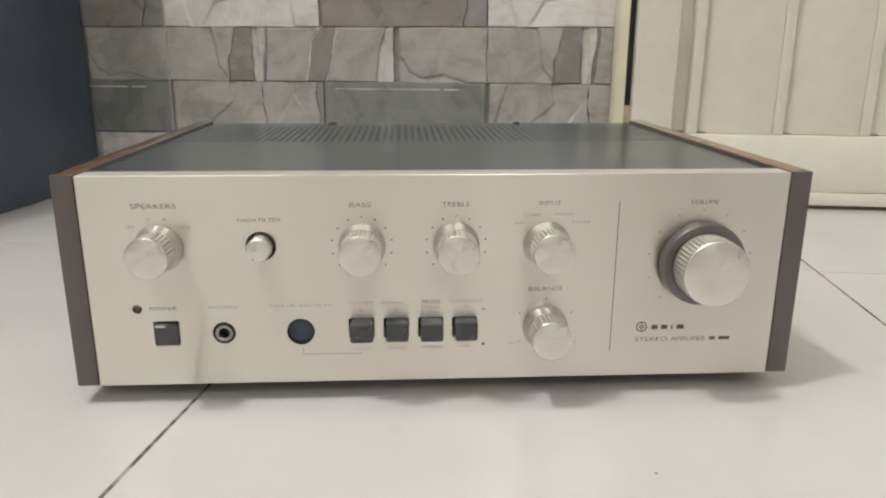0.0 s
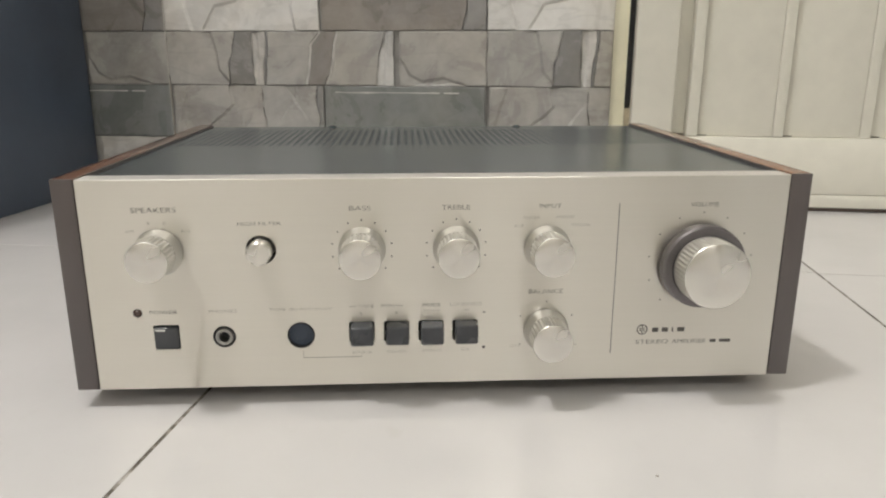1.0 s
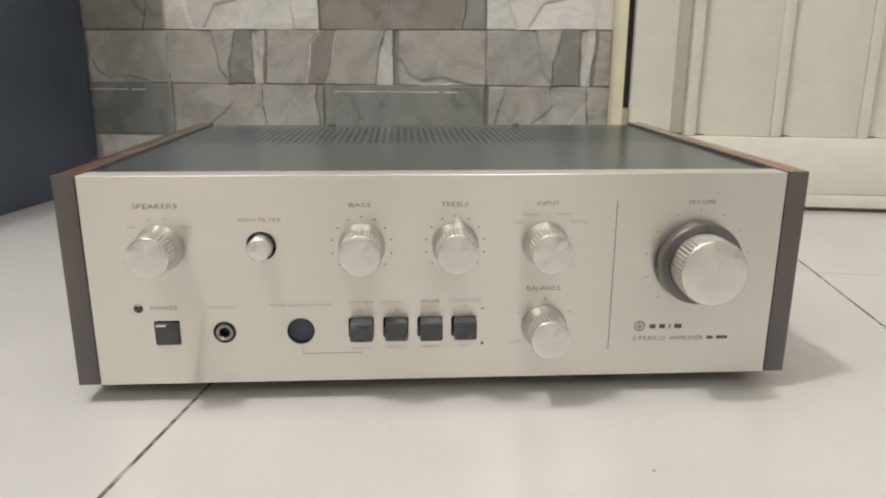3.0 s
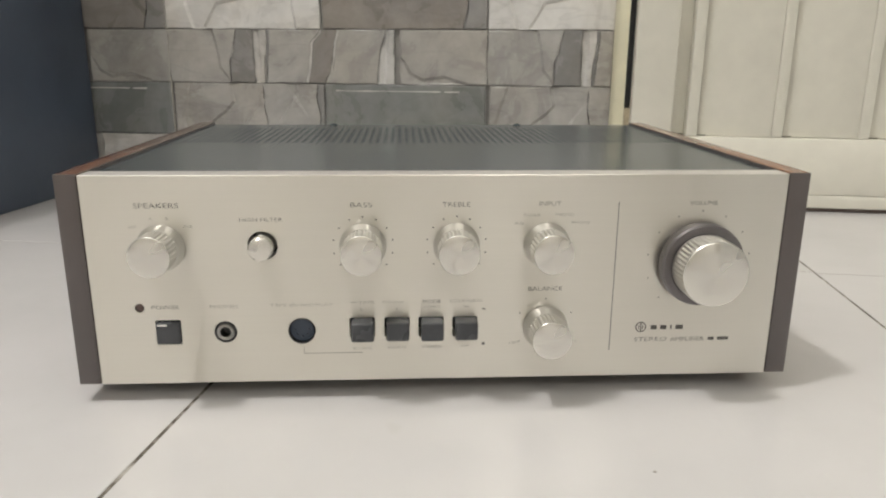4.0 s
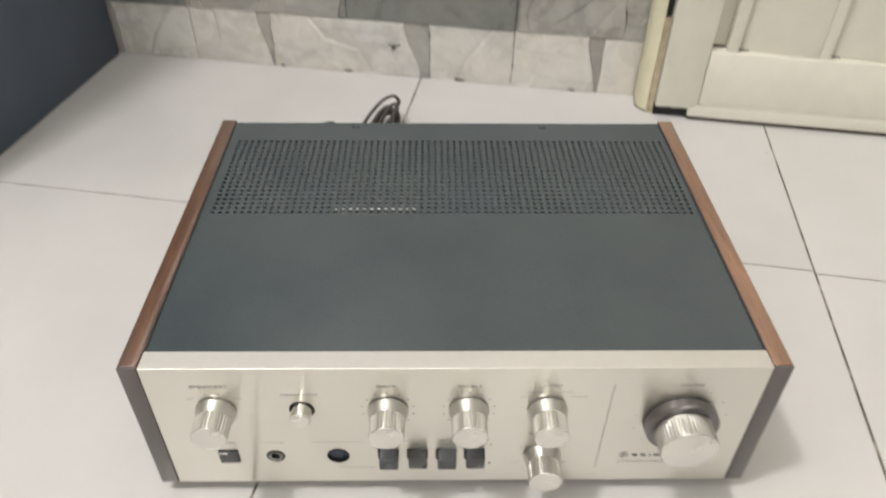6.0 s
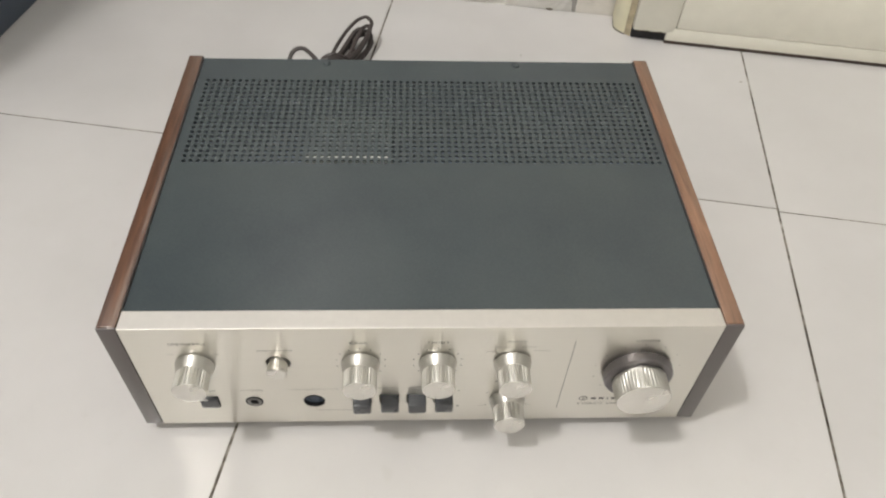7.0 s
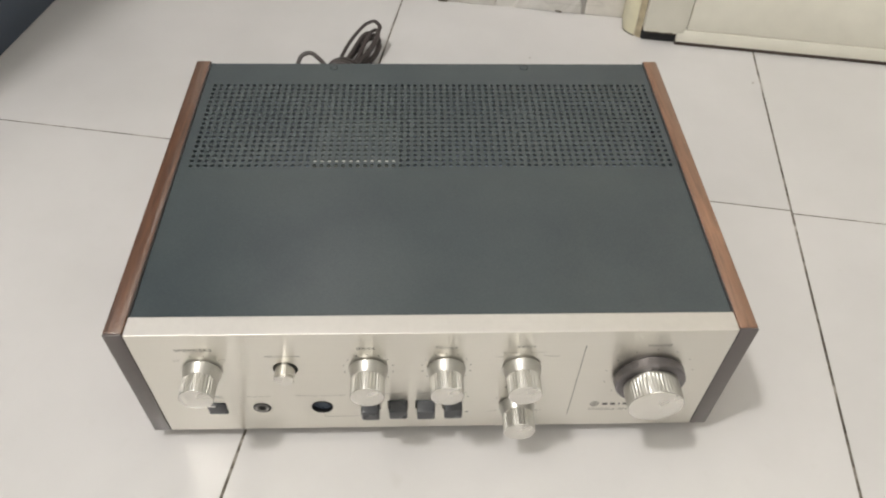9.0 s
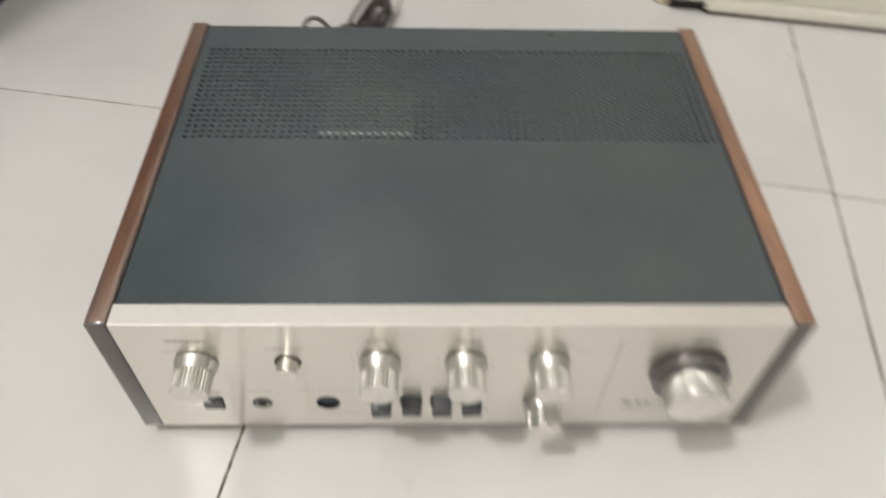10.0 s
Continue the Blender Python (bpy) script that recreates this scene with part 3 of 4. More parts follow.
def small_controls(amp):
    for x, out in PUSH_KEYS:
        bm = box(x - KEY_W / 2, x + KEY_W / 2, -out, 0.012, KEY_Z0, KEY_Z1, 0.0011, 3)
        part("push_key", bm, KEY_GREY, amp, "dark grey plastic")
    x, z = POWER
    power = part("power_button", box(x - 0.0058, x + 0.0058, -0.0013, 0.012, z - 0.0060, z + 0.0054, 0.0009, 3), KEY_GREY, amp, "dark grey plastic with a painted white glint")
    # White bar that paints the highlight on the glossy button.
    part("dash", box(x - 0.0050, x - 0.0002, -0.0016, -0.0012, z + 0.0037, z + 0.0045), WHITE_GLINT, power)
    x, z = HF
    bm = lathe([(0.012, 0.0058), (-0.0075, 0.0058), (-0.0082, 0.0051), (-0.0083, 0.0045)], 40)
    part("filter_button", bm, FACE_METAL, amp, "round turned aluminium push button", at=(x, 0, z))
    x, z = DIN
    din = part("tape_socket", lathe([(0.0022, 0.0066), (0.0020, 0.0040), (0.0024, 0.0010), (0.0024, 0.0001)], 36), NAVY, amp, "black recessed socket", at=(x, 0, z))
    rim = lathe([(0.0055, 0.0067), (-0.0004, 0.0067), (-0.0006, 0.0063), (0.0055, 0.0060)], 40, caps=False)
    part("rim", rim, BLACK, din)
    for k in range(5):
        a = math.pi * (0.0 + k / 4)
        pin = box(-0.0004, 0.0004, 0.0012, 0.0022, -0.0004, 0.0004)
        part("pin", pin, NAVY, din, at=(0.0036 * math.cos(a), 0, -0.0036 * math.sin(a)))
    x, z = JACK
    jack = part("phones_socket", lathe([(0.004, 0.0055), (-0.0003, 0.0055), (-0.0005, 0.0050), (0.0015, 0.0042)], 40, caps=False), BLACK, amp, "headphone socket with a metal ring", at=(x, 0, z))
    part("ring", lathe([(0.0014, 0.0046), (-0.0006, 0.0043), (-0.0009, 0.0036), (-0.0004, 0.0027), (0.010, 0.0027)], 40, caps=False), CHROME, jack)
    part("bore", lathe([(0.0060, 0.0033), (0.0062, 0.0002)], 24), KEY_GREY, jack)
    x, z = LED
    led = part("pilot_lamp", lathe([(0.006, 0.0021), (0.0002, 0.0021), (-0.0006, 0.0014), (-0.0008, 0.0003)], 24), LED_RED, amp, "unlit dark red pilot lamp", at=(x, 0, z))


def panel_print(panel):
    """Printed words, scale dots and lines on the front."""
    words = [
        ("SPEAKERS", -0.1355, 0.1010, 0.0208, 0.0024, 1), ("OFF", -0.1472, 0.0908, 0.0040, 0.0013, 0), ("A", -0.1385, 0.0947, 0.0012, 0.0014, 0),
        ("B", -0.1308, 0.0947, 0.0012, 0.0014, 0), ("A+B", -0.1215, 0.0908, 0.0044, 0.0013, 0),
        ("HIGH FILTER", -0.0869, 0.0940, 0.0203, 0.0017, 1), ("BASS", -0.0390, 0.1010, 0.0102, 0.0022, 1), ("TREBLE", 0.0068, 0.1010, 0.0135, 0.0022, 1),
        ("INPUT", 0.0525, 0.1012, 0.0107, 0.0021, 1), ("TUNER", 0.0437, 0.0955, 0.0085, 0.0014, 0), ("PHONO", 0.0600, 0.0957, 0.0088, 0.0014, 0),
        ("AUX", 0.0375, 0.0915, 0.0048, 0.0014, 0), ("PHONO", 0.0680, 0.0917, 0.0088, 0.0014, 0),
        ("BALANCE", 0.0519, 0.0578, 0.0170, 0.0021, 1), ("VOLUME", 0.1288, 0.1012, 0.0140, 0.0021, 1),
        ("POWER", -0.1356, 0.0502, 0.0132, 0.0019, 1), ("PHONES", -0.1072, 0.0503, 0.0136, 0.0017, 0),
        ("TAPE (B) REC/PLAY", -0.0695, 0.0505, 0.0308, 0.0017, 0), ("MONO", -0.0050, 0.0488, 0.0080, 0.0014, 0), ("SOURCE", -0.0400, 0.0272, 0.0094, 0.0012, 0), ("SOURCE", -0.0225, 0.0273, 0.0094, 0.0012, 0), ("STEREO", -0.0050, 0.0275, 0.0094, 0.0012, 0), ("OFF", 0.0120, 0.0277, 0.0042, 0.0012, 0), ("LEFT", 0.0372, 0.0290, 0.0052, 0.0012, 0), ("RIGHT", 0.0660, 0.0290, 0.0060, 0.0012, 0),
        ("TAPE", -0.0375, 0.0517, 0.0078, 0.0016, 0), ("MON", -0.0268, 0.0517, 0.0062, 0.0016, 0),
        ("MODE", -0.0050, 0.0518, 0.0088, 0.0017, 1), ("LOUDNESS", 0.0122, 0.0520, 0.0158, 0.0017, 0),
        ("B", -0.0400, 0.0478, 0.0012, 0.0012, 0), ("A", -0.0225, 0.0480, 0.0012, 0.0012, 0), ("ON", 0.0120, 0.0488, 0.0032, 0.0011, 0),
        ("STEREO", 0.1077, 0.0298, 0.0168, 0.0022, 1), ("AMPLIFIER", 0.1271, 0.0297, 0.0178, 0.0022, 1),
    ]
    for text, x, z, w, h, strong in words:
        part("lettering", lettering(text, w, h, bool(strong)), INK if strong else INK_FAINT, panel, at=(x, -0.00004, z))

    def bar(x0, x1, z0, z1, ink=INK, name="print_bar"):
        part(name, box(x0, x1, -0.00008, -0.00003, z0, z1), ink, panel)

    bar(0.08625, 0.08662, 0.0240, 0.1020, INK, "divider")
    bar(-0.0690, -0.0400, 0.0248, 0.0251, INK_FAINT, "rule")
    bar(-0.0692, -0.0690, 0.0248, 0.0285, INK_FAINT, "rule")
    for x0, x1 in ((-0.0455, -0.0420), (-0.0232, -0.0192)):
        bar(x0, x1, 0.0516, 0.0518, INK_FAINT, "rule")
    # Plain shapes for the maker's mark and the type number.
    ring = lathe([(-0.00003, 0.0028), (-0.00008, 0.0028), (-0.00008, 0.0022), (-0.00003, 0.0022)], 32, caps=False)
    part("emblem", ring, INK, panel, at=(0.1022, 0, 0.0365))
    for dx, tall in ((-0.0010, 0.0009), (0.0, 0.0021), (0.0010, 0.0009)):
        part("emblem_bar", box(-0.0003, 0.0003, -0.00008, -0.00003, -tall, tall), INK, panel, at=(0.1022 + dx, 0, 0.0365))
    for x0, x1 in ((0.1074, 0.1106), (0.1124, 0.1156), (0.1176, 0.1184), (0.1204, 0.1242)):
        bar(x0, x1, 0.0351, 0.0374, INK, "mark")
    for x0, x1 in ((0.1380, 0.1412), (0.1430, 0.1488)):
        bar(x0, x1, 0.0289, 0.0306, INK)
    dot = mesh_of(lathe([(-0.00003, 0.00042), (-0.00008, 0.00042)], 12), "scale_dot")
    faint_dot = dot.copy()
    for cx in (-0.0385, 0.0070):
        for k in range(-5, 6):
            a = radians(26 * k)
            part("scale_dot", dot, INK, panel, at=(cx + 0.0146 * math.sin(a), 0, 0.0806 + 0.0146 * math.cos(a)))
    for k in range(-5, 6):
        a = radians(27 * k)
        part("scale_dot", faint_dot, INK_FAINT, panel, at=(0.1287 + 0.0262 * math.sin(a), 0, 0.0710 + 0.0262 * math.cos(a)))
    for k in range(-2, 3):
        a = radians(60 * k)
        part("scale_dot", faint_dot, INK_FAINT, panel, at=(0.0525 + 0.0150 * math.sin(a), 0, 0.0375 + 0.0150 * math.cos(a)))
    part("scale_dot", box(-0.0007, 0.0007, -0.00008, -0.00003, -0.0007, 0.0007), INK, panel, at=(0.0212, 0, 0.0288))
    part("scale_dot", box(-0.0007, 0.0007, -0.00008, -0.00003, -0.0003, 0.0003), INK, panel, at=(0.0212, 0, 0.0475))


amp = amplifier()


def power_cord():
    """Flat mains cord, folded into long loops and wound round the middle, lying behind the amplifier."""
    r = 0.0022
    cord = thing("power_cord", (-0.085, 0.40, 0), "dark brown mains cord tied in a bundle on the tiles", "cable")
    rng = random.Random(4)
    axis, side = Vector((0.36, 0.933, 0)), Vector((0.933, -0.36, 0))

    def place(along, across, z):
        p = axis * along + side * across
        return (p.x, p.y, z)

    # Loops: far end, half width, sideways drift and lift of the far end.
    for k, (far, width, drift, lift) in enumerate(((0.068, 0.0130, 0.0065, 0.008), (0.066, 0.0115, 0.0075, 0.012), (0.050, 0.0055, -0.0010, 0.008),
                                                   (0.064, 0.0095, 0.0080, 0.016), (0.056, 0.0050, 0.0040, 0.015), (0.069, 0.0135, 0.0065, 0.019))):
        pts = []
        for j in range(18):
            a = 2 * math.pi * j / 18
            c, q = math.cos(a), math.sin(a)
            reach = 0.5 * (1 + c)
            along = -0.034 + (far + 0.034) * reach
            across = math.copysign(width * abs(q) ** 0.65, q) * min(1.0, 0.22 + 1.1 * reach) + drift * reach
            z = r + 0.0034 * k * (1 - 0.5 * reach) + lift * reach ** 2
            pts.append(place(along + 0.0012 * rng.uniform(-1, 1), across + 0.0012 * rng.uniform(-1, 1), max(r, z + 0.001 * rng.uniform(-1, 1))))
        part("loop", tube(pts, r, closed=True, flat=0.75), CORD, cord)
    for k in range(6):
        pts = []
        for j in range(12):
            a = 2 * math.pi * j / 12
            lean = 0.0065 * math.cos(a)
            pts.append(place(-0.026 + 0.0050 * k + lean + 0.0008 * rng.uniform(-1, 1), (0.0125 + 0.0014 * rng.random()) * math.cos(a), 0.0142 + 0.0120 * math.sin(a)))
        part("wrap", tube(pts, r, closed=True, flat=0.8), CORD, cord)
    tail = [(-0.046, -0.137, 0.030), (-0.048, -0.090, 0.026), (-0.047, -0.032, 0.003), (-0.045, -0.014, 0.020), (-0.040, -0.004, 0.031), (-0.030, -0.001, 0.033), (-0.020, -0.006, 0.027), (-0.010, -0.014, 0.018)]
    part("tail", tube(tail, r, flat=0.7), CORD, cord)
    return cord


power_cord()


def dark_cabinet():
    """Dark cabinet whose side stands along the tiled corner."""
    cab = thing("cabinet", (0, 0, 0), "dark navy cabinet with a plain side, against the tiled wall", "cabinet", m=ROOM)
    a, b, c, d, h = -1.10, -0.518, 0.190, 0.550, 1.30
    part("body", box(a, b, c, d, 0.0, h - 0.0205, 0.003), NAVY, cab)
    part("top", box(a - 0.004, b + 0.003, c - 0.006, d, h - 0.02, h, 0.003), NAVY, cab)
    for k in range(2):
        x = a + 0.004 + k * 0.289
        door = part("door", box(x, x + 0.285, c - 0.0205, c - 0.0005, 0.03, h - 0.026, 0.002), NAVY, cab)
        part("handle", tube([(x + 0.25 - 0.21 * k, c - 0.020, 0.24), (x + 0.25 - 0.21 * k, c - 0.04, 0.25), (x + 0.25 - 0.21 * k, c - 0.04, 0.31), (x + 0.25 - 0.21 * k, c - 0.020, 0.32)], 0.004), STEEL, door)


dark_cabinet()


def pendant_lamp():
    """Unseen bare bulb on a cord, placed by the shadows, which gives the room its light."""
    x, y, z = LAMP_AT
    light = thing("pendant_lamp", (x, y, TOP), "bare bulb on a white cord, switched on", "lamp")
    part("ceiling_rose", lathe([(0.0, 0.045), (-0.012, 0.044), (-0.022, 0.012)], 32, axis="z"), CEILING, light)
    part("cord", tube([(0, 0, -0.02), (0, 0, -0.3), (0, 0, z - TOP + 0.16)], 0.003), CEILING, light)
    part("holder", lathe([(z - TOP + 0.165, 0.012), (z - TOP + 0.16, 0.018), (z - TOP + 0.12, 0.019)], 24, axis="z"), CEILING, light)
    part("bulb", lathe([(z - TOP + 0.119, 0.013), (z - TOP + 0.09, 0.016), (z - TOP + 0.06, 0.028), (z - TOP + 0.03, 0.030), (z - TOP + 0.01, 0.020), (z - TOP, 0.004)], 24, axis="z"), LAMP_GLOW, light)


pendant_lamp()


def fill_tube_light(place, turn):
    """Fluorescent batten added round the unseen fill lamp, its back at y = -0.064."""
    light = thing("fill_tube_light", (0, 0, 0), "added fill lamp out of view, a white fluorescent batten high on the wall, switched on", "lamp", m=ROOM @ Matrix.Translation(place) @ pose(0, 0, 0, 0, 0, turn))
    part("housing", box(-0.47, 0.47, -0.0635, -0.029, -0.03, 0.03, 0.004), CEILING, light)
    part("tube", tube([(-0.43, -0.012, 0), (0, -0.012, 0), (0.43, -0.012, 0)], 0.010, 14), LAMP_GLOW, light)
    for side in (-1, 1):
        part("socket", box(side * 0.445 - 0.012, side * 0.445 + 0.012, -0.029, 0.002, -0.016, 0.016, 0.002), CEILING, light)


for place, turn, _ in FILL_TUBES:
    fill_tube_light(place, turn)


# ---- dust on the floor ----
def dust_specks():
    rng = random.Random(9)
    for x, y, r in ((0.342, 0.396, 0.0014), (0.112, 0.441, 0.0012), (0.087, -0.075, 0.0008)):
        bm = bmesh.new()
        bmesh.ops.create_icosphere(bm, subdivisions=1, radius=r)
        for v in bm.verts:
            v.co = Vector((v.co.x * 1.3, v.co.y, (v.co.z + r) * 0.35)) * rng.uniform(0.75, 1.1)
        low = min(v.co.z for v in bm.verts)
        bmesh.ops.translate(bm, vec=(0, 0, -low), verts=bm.verts)
        speck = solid("dust_speck", bm, GRIT, "small dark crumb of dirt lying on a floor tile", "dirt", m=pose(x, y, 0))


GRIT = plain("dirt_crumb", (0.33, 0.31, 0.28), 0.8)
dust_specks()


# ---- printed stones of the tiled wall ----
def along_curve(curve, t):
    """Reading of a bent edge, given as (share of the height, place) rows."""
    for (t0, r0), (t1, r1) in zip(curve, curve[1:]):
        if t <= t1:
            f = (t - t0) / (t1 - t0)
            f = f * f * (3 - 2 * f)
            return r0 + (r1 - r0) * f
    return curve[-1][1]


def crack_drop(x, z, crack):
    """Depth lost beside a struck crack: a narrow groove, and a step that fades away on its left side."""
    near, side = 1.0, 0.0
    for (ax, az), (bx, bz) in zip(crack, crack[1:]):
        dx, dz = bx - ax, bz - az
        f = min(1.0, max(0.0, ((x - ax) * dx + (z - az) * dz) / (dx * dx + dz * dz)))
        d = math.hypot(x - ax - f * dx, z - az - f * dz)
        if d < near:
            near, side = d, dx * (z - az) - dz * (x - ax)
    groove = 0.12 * math.exp(-(near / 0.0013) ** 2)
    return groove + 0.62 * math.exp(-near / 0.015) * min(1.0, max(0.0, 0.5 + math.copysign(near, side) / 0.003))


def stone_mesh(left, right, height, seed, relief, step, cracks, rough_face, limit):
    """A chiselled block between two bent edges, its back on the plane y = 0."""
    width = max(r for _, r in right) - min(r for _, r in left)
    nx, nz = max(4, round(width / step)), max(6, round(height / step))
    bm = bmesh.new()
    grid = []
    for i in range(nx + 1):
        col = []
        for j in range(nz + 1):
            s, t = i / nx, j / nz
            z = t * height
            wander = 0.0012 * noise.noise((seed, z * 90, 0.0))
            x0, x1 = along_curve(left, t) + wander, along_curve(right, t) + 0.0012 * noise.noise((seed * 1.9, z * 90, 5.0))
            x1 = min(x1, limit)
            x0 = min(x0, limit - 0.001)
            x = x0 + s * (x1 - x0)
            if j in (0, nz):
                z += (1 if j == 0 else -1) * 0.0003 * (1 + noise.noise((x * 60, seed * 2.3, 4.0)))
            side = min(x - x0, x1 - x) / 0.0016
            ends = min(t * height / 0.0016, (1 - t) * height / 0.0016)
            edge = math.sin(0.5 * math.pi * min(1.0, side, ends)) if min(side, ends) > 0 else 0.0
            h = relief * (0.90 + 0.10 * edge)
            for crack in cracks:
                h -= relief * edge * crack_drop(x, z, crack)
            # Broad struck facets, then grain.
            facet = noise.cell_vector((x * 34 + seed + 0.5 * noise.noise((x * 50, z * 50, seed)), z * 26 + seed, seed))
            h += relief * rough_face * edge * (noise.noise((x * 26, z * 26, seed * 1.7)) + 0.4 * noise.noise((x * 80, z * 80, seed * 2.7)) + 0.12 * noise.noise((x * 300, z * 300, seed)) + 0.25 * (facet.x - 0.5))
            rim = i in (0, nx) or j in (0, nz)
            col.append(bm.verts.new((x, -relief * 0.84 if rim else -max(h, relief * 0.08), z)))
        grid.append(col)
    for a, b in zip(grid, grid[1:]):
        for j in range(nz):
            bm.faces.new((a[j], b[j], b[j + 1], a[j + 1]))
    # Short sides back to the wall.
    rim = [grid[i][0] for i in range(nx + 1)] + [grid[nx][j] for j in range(1, nz + 1)] + [grid[i][nz] for i in range(nx - 1, -1, -1)] + [grid[0][j] for j in range(nz - 1, 0, -1)]
    back = [bm.verts.new((v.co.x, 0.0006, v.co.z)) for v in rim]
    for k in range(len(rim)):
        q = (k + 1) % len(rim)
        bm.faces.new((rim[k], back[k], back[q], rim[q]))
    bmesh.ops.recalc_face_normals(bm, faces=bm.faces)
    return mesh_of(bm, "stone", 40)


def up(r):
    return [(0.0, r), (1.0, r)]


# Bent edges shared by neighbours, as (share of the height, place along the tile).
BROKEN = [(0.0, 0.0785), (0.4, 0.0790), (0.62, 0.0840), (1.0, 0.0885)]
PALE_L, PALE_R = [(0.0, 0.1120), (1.0, 0.1105)], [(0.0, 0.1230), (1.0, 0.1275)]
WAVE_L = [(0.0, 0.1795), (0.35, 0.1835), (0.72, 0.1860), (1.0, 0.1975)]
WAVE_R = [(0.0, 0.2010), (0.3, 0.2090), (0.6, 0.2115), (1.0, 0.2165)]
SLANT = [(0.0, 0.2660), (0.5, 0.2690), (1.0, 0.2765)]
SPLIT = [(0.0, 0.1225), (0.3, 0.1235), (0.6, 0.1205), (1.0, 0.1200)]
STEP = [(0.0, 0.1890), (0.4, 0.1930), (0.7, 0.1885), (1.0, 0.1905)]


def beside(curve, gap):
    return [(t, r + gap) for t, r in curve]


# Each stone: left edge, right edge, kind, roughness of its face, struck cracks (place along the tile, height).
ROWS = [
    (0.0000, 0.0673, [
        (up(0.0005), [(0.0, 0.0986), (1.0, 0.0854)], "w", 0.35, [[(0.020, 0.000), (0.034, 0.030), (0.031, 0.067)]]), ([(0.0, 0.0990), (1.0, 0.0858)], up(0.1030), "l", 0.3, []),
        (up(0.1034), [(0.0, 0.2876), (1.0, 0.2686)], "w", 0.35, [[(0.150, 0.067), (0.170, 0.040), (0.210, 0.030), (0.225, 0.0)]]), ([(0.0, 0.2880), (1.0, 0.2690)], up(0.2992), "l", 0.3, []),
        (up(0.3000), up(0.3995), "w", 0.35, [[(0.335, 0.0), (0.345, 0.025), (0.375, 0.067)]])]),
    (0.0678, 0.1328, [
        (up(0.0040), SPLIT, "l", 0.42, [[(0.078, 0.058), (0.082, 0.042), (0.070, 0.030), (0.058, 0.022)], [(0.020, 0.048), (0.012, 0.020), (0.018, 0.0)], [(0.092, 0.010), (0.104, 0.026)]]),
        (beside(SPLIT, 0.0008), STEP, "l", 0.42, [[(0.158, 0.052), (0.166, 0.040)], [(0.140, 0.018), (0.152, 0.036)]]),
        (beside(STEP, 0.0010), up(0.1990), "d", 0.3, []),
        (up(0.2005), up(0.3990), "g", 0.12, [])]),
    (0.1333, 0.1973, [
        (up(0.0005), BROKEN, "l", 0.2, [[(0.078, 0.004), (0.066, 0.018), (0.063, 0.042), (0.058, 0.063)]]), (beside(BROKEN, 0.0010), beside(PALE_L, -0.0008), "d", 0.25, []),
        (PALE_L, PALE_R, "h", 0.4, [[(0.1165, 0.0), (0.1180, 0.030), (0.1160, 0.063)]]), (beside(PALE_R, 0.0008), beside(PALE_R, 0.0040), "d", 0.25, []), (beside(PALE_R, 0.0042), beside(WAVE_L, -0.0024), "l", 0.15, []),
        (beside(WAVE_L, -0.0023), WAVE_L, "h", 0.1, []), (beside(WAVE_L, 0.0003), WAVE_R, "b", 0.25, []), (beside(WAVE_R, 0.0003), beside(WAVE_R, 0.0024), "h", 0.1, []),
        (beside(WAVE_R, 0.0025), SLANT, "l", 0.15, []),
        (beside(SLANT, 0.0006), up(0.2870), "h", 0.4, [[(0.2740, 0.0), (0.2770, 0.030), (0.2800, 0.063)]]),
        (up(0.2945), up(0.3995), "l", 0.2, [[(0.372, 0.002), (0.348, 0.009), (0.322, 0.005), (0.306, 0.013), (0.299, 0.026)]])]),
    (0.1978, 0.2632, [
        (up(0.0005), up(0.1960), "w", 0.15, [[(0.108, 0.060), (0.105, 0.044), (0.092, 0.034), (0.066, 0.029), (0.056, 0.012), (0.050, 0.003)], [(0.031, 0.064), (0.027, 0.030), (0.036, 0.0)], [(0.166, 0.0), (0.161, 0.028), (0.167, 0.064)]]),
        (up(0.2000), [(0.0, 0.3700), (0.4, 0.3755), (1.0, 0.3740)], "b", 0.3, []), ([(0.0, 0.3720), (0.4, 0.3770), (1.0, 0.3755)], up(0.3990), "d", 0.25, [])]),
]


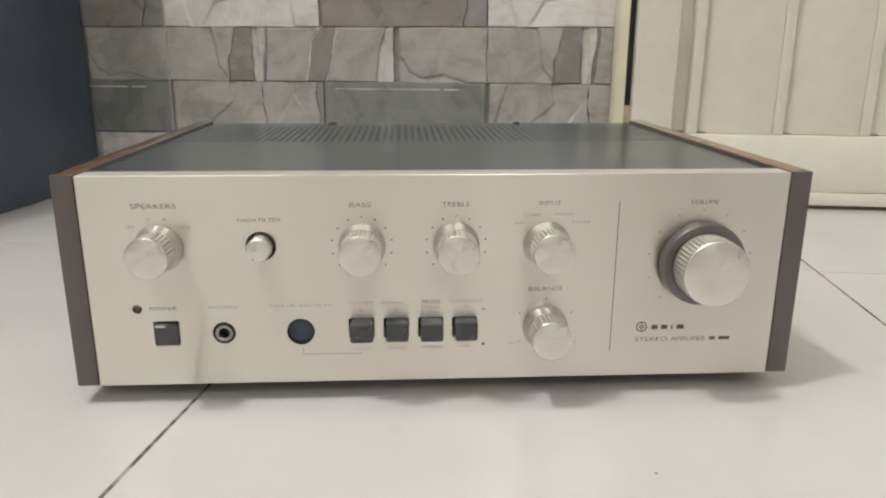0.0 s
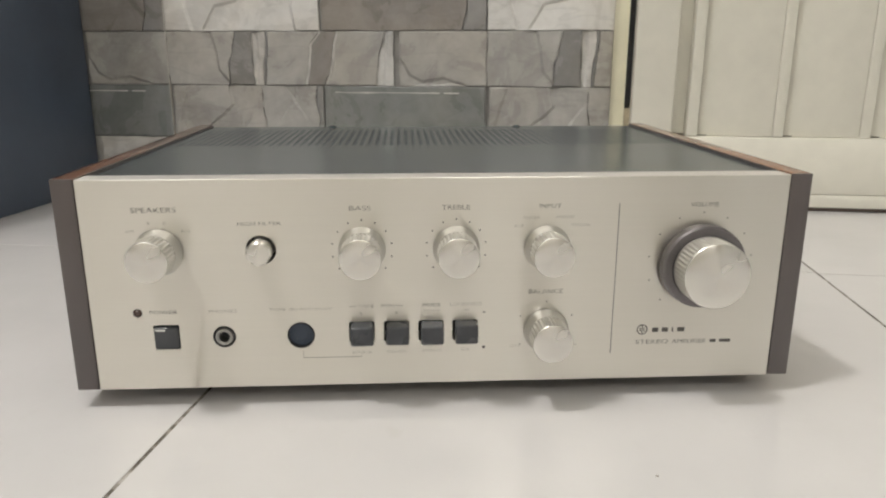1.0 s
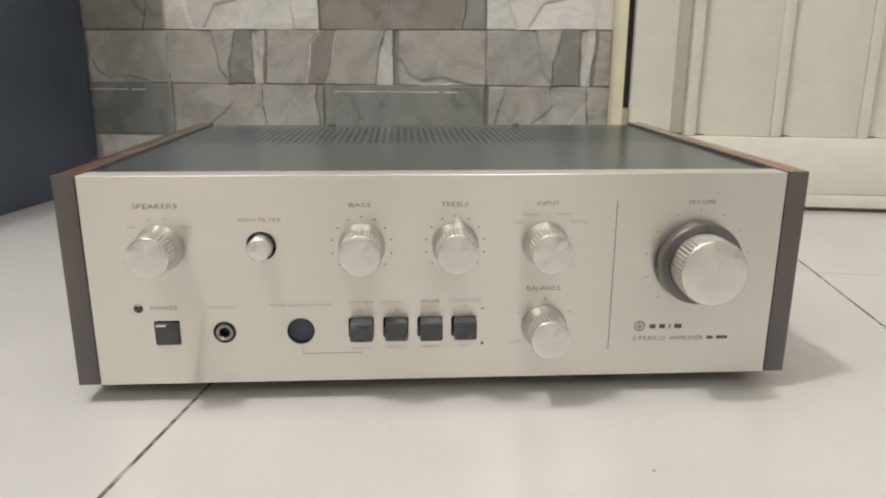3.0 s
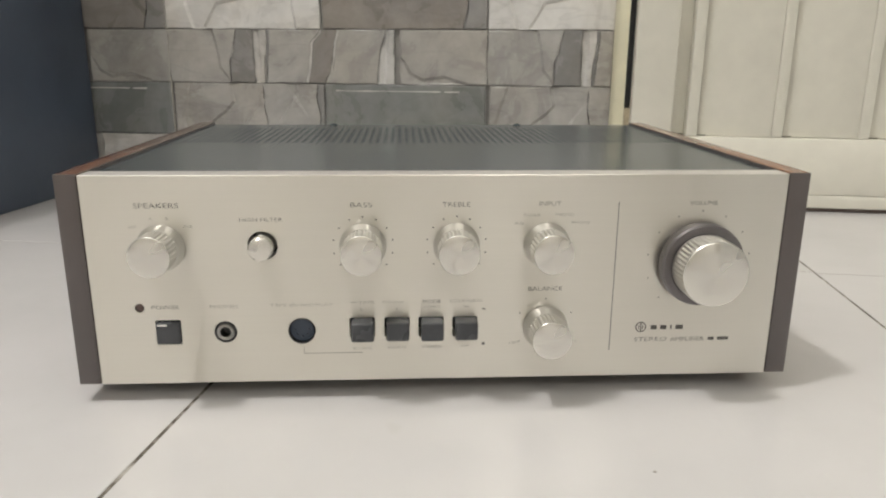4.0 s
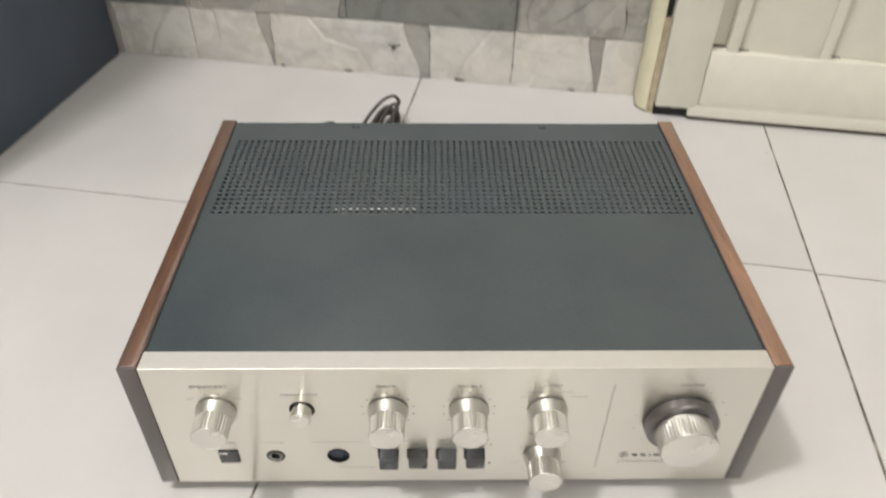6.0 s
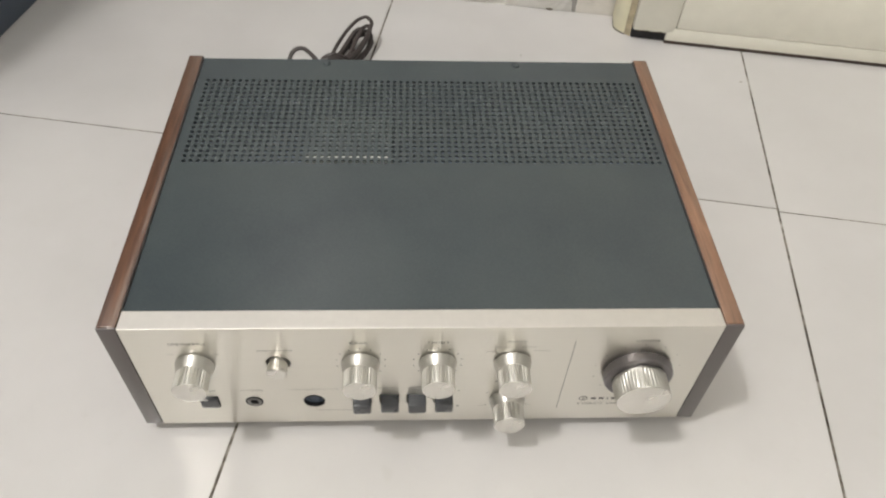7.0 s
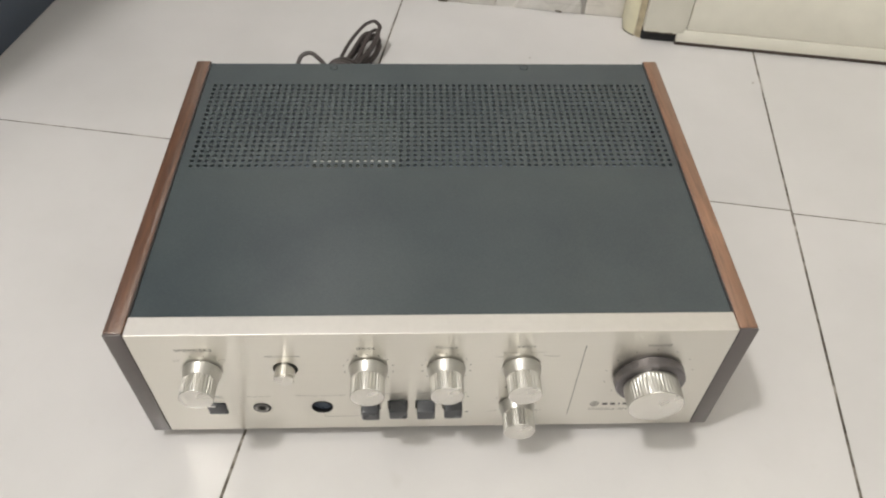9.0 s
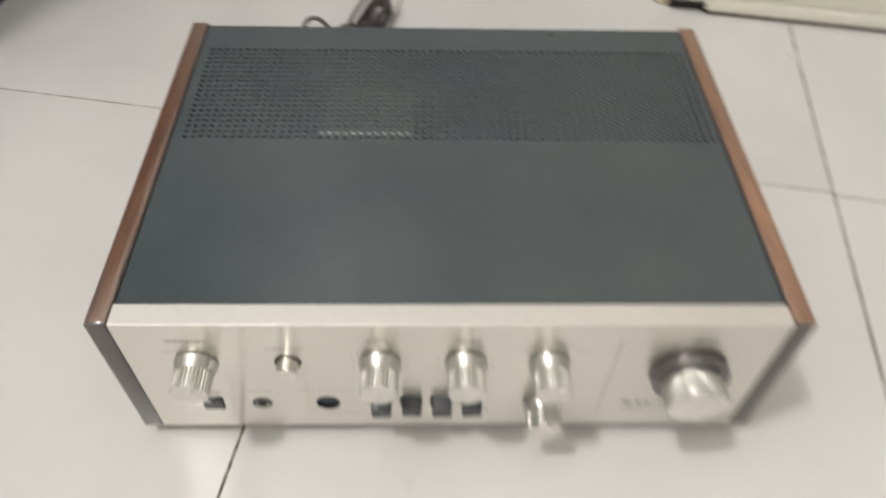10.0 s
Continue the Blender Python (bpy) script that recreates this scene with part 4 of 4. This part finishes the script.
def stone_wall():
    """Stones in four courses that repeat on every tile, 0.4 m along and 0.264 m up."""
    edge = DOOR_L - 0.0125
    made = {}
    for level, lift in enumerate((0.0, 0.264, 0.528, 0.792)):
        for row, (z0, z1, course) in enumerate(ROWS):
            for period in range(-2, 2):
                start = -0.413 + 0.4 * period
                for k, (left, right, kind, rough_face, cracks) in enumerate(course):
                    limit = edge - start
                    if limit - min(r for _, r in left) < 0.005:
                        continue
                    clipped = limit < max(r for _, r in right)
                    name = (level > 0, row, k, clipped)
                    if name not in made:
                        seed = 1.37 + row * 2.11 + k * 0.83
                        made[name] = stone_mesh(left, right, z1 - z0, seed, 0.0038, 0.0045 if level else 0.0012, cracks, rough_face, limit if clipped else 9.0)
                        made[name].materials.append(STONE[kind])
                    part("stone", made[name], STONE[kind], wall_north, at=(start, V1 + 0.0022, z0 + lift))
    # Pale chipped line near the top of each long grey stone, wandering and swelling along its run.
    bm = bmesh.new()
    rows = []
    for k in range(61):
        u = 0.2140 + 0.1770 * k / 60
        z = 0.1250 + 0.0004 * noise.noise((u * 45, 3.1, 0.0))
        thick = 0.00035 + 0.00055 * max(0.0, 0.45 + noise.noise((u * 70, 9.4, 0.0))) + 0.0005 * max(0.0, (k - 38) / 22)
        rows.append([bm.verts.new((u, y, h)) for y, h in ((-0.0022, z - thick), (-0.00385, z - thick), (-0.00385, z + thick), (-0.0022, z + thick))])
    for p, q in zip(rows, rows[1:]):
        for j in range(3):
            bm.faces.new((p[j], q[j], q[j + 1], p[j + 1]))
    bmesh.ops.recalc_face_normals(bm, faces=bm.faces)
    chip = mesh_of(bm, "chipped_line")
    for period in range(-2, 1):
        part("chipped_line", chip, STONE["w"], wall_north, at=(-0.413 + 0.4 * period, V1 + 0.0022, 0.0))
    for k in range(-2, 1):
        u = -0.4134 + 0.4 * k
        if u < DOOR_L - 0.02:
            part("tile_joint", box(u - 0.0004, u + 0.0004, V1 - 0.0011, V1 + 0.0028, 0.0, 1.056), TILE_JOINT, wall_north)


stone_wall()


def wall_marks():
    """A dark smudge on a pale stone, and dirt along the wall's foot."""
    rng = random.Random(21)
    y = V1 - 0.0030

    def blot(name, u, z, wide, high):
        bm = bmesh.new()
        ring = []
        for k in range(12):
            a = 2 * math.pi * k / 12
            r = rng.uniform(0.6, 1.0)
            ring.append((u + wide * r * math.cos(a), z + high * r * math.sin(a)))
        front = [bm.verts.new((px, y, pz)) for px, pz in ring]
        back = [bm.verts.new((px, y + 0.003, pz)) for px, pz in ring]
        bm.faces.new(front)
        for k in range(12):
            bm.faces.new((front[k], back[k], back[(k + 1) % 12], front[(k + 1) % 12]))
        bmesh.ops.recalc_face_normals(bm, faces=bm.faces)
        part(name, bm, GRIME_SHADE, wall_north, "dark smudge on the glaze")

    for du, dz, wide, high in ((0.0, 0.0, 0.0035, 0.0012), (-0.003, 0.0028, 0.0050, 0.0007), (0.005, 0.0032, 0.0030, 0.0006), (-0.002, -0.0022, 0.0025, 0.0008), (0.001, 0.0016, 0.0012, 0.0022)):
        blot("smudge", -0.156 + du, 0.037 + dz, wide, high)
    for u, wide in ((-0.076, 0.008), (0.060, 0.006), (-0.215, 0.006), (-0.300, 0.004)):
        blot("foot_dirt", u, 0.0016, wide, 0.0013)


wall_marks()


# ---- floor tiles ----
def floor_tiles():
    data = mesh_of(box(0.0007, 0.3993, 0.0004, 0.3996, -0.008, 0.0, 0.0005, 1), "tile")
    data.materials.append(FLOOR_TILE)
    for i in range(-5, 5):
        for j in range(-7, 1):
            part("tile", data, FLOOR_TILE, floor, at=(-0.124 + 0.4 * i, 0.26 + 0.4 * j - (0.0035 if i > 0 else 0.0), 0))


floor_tiles()
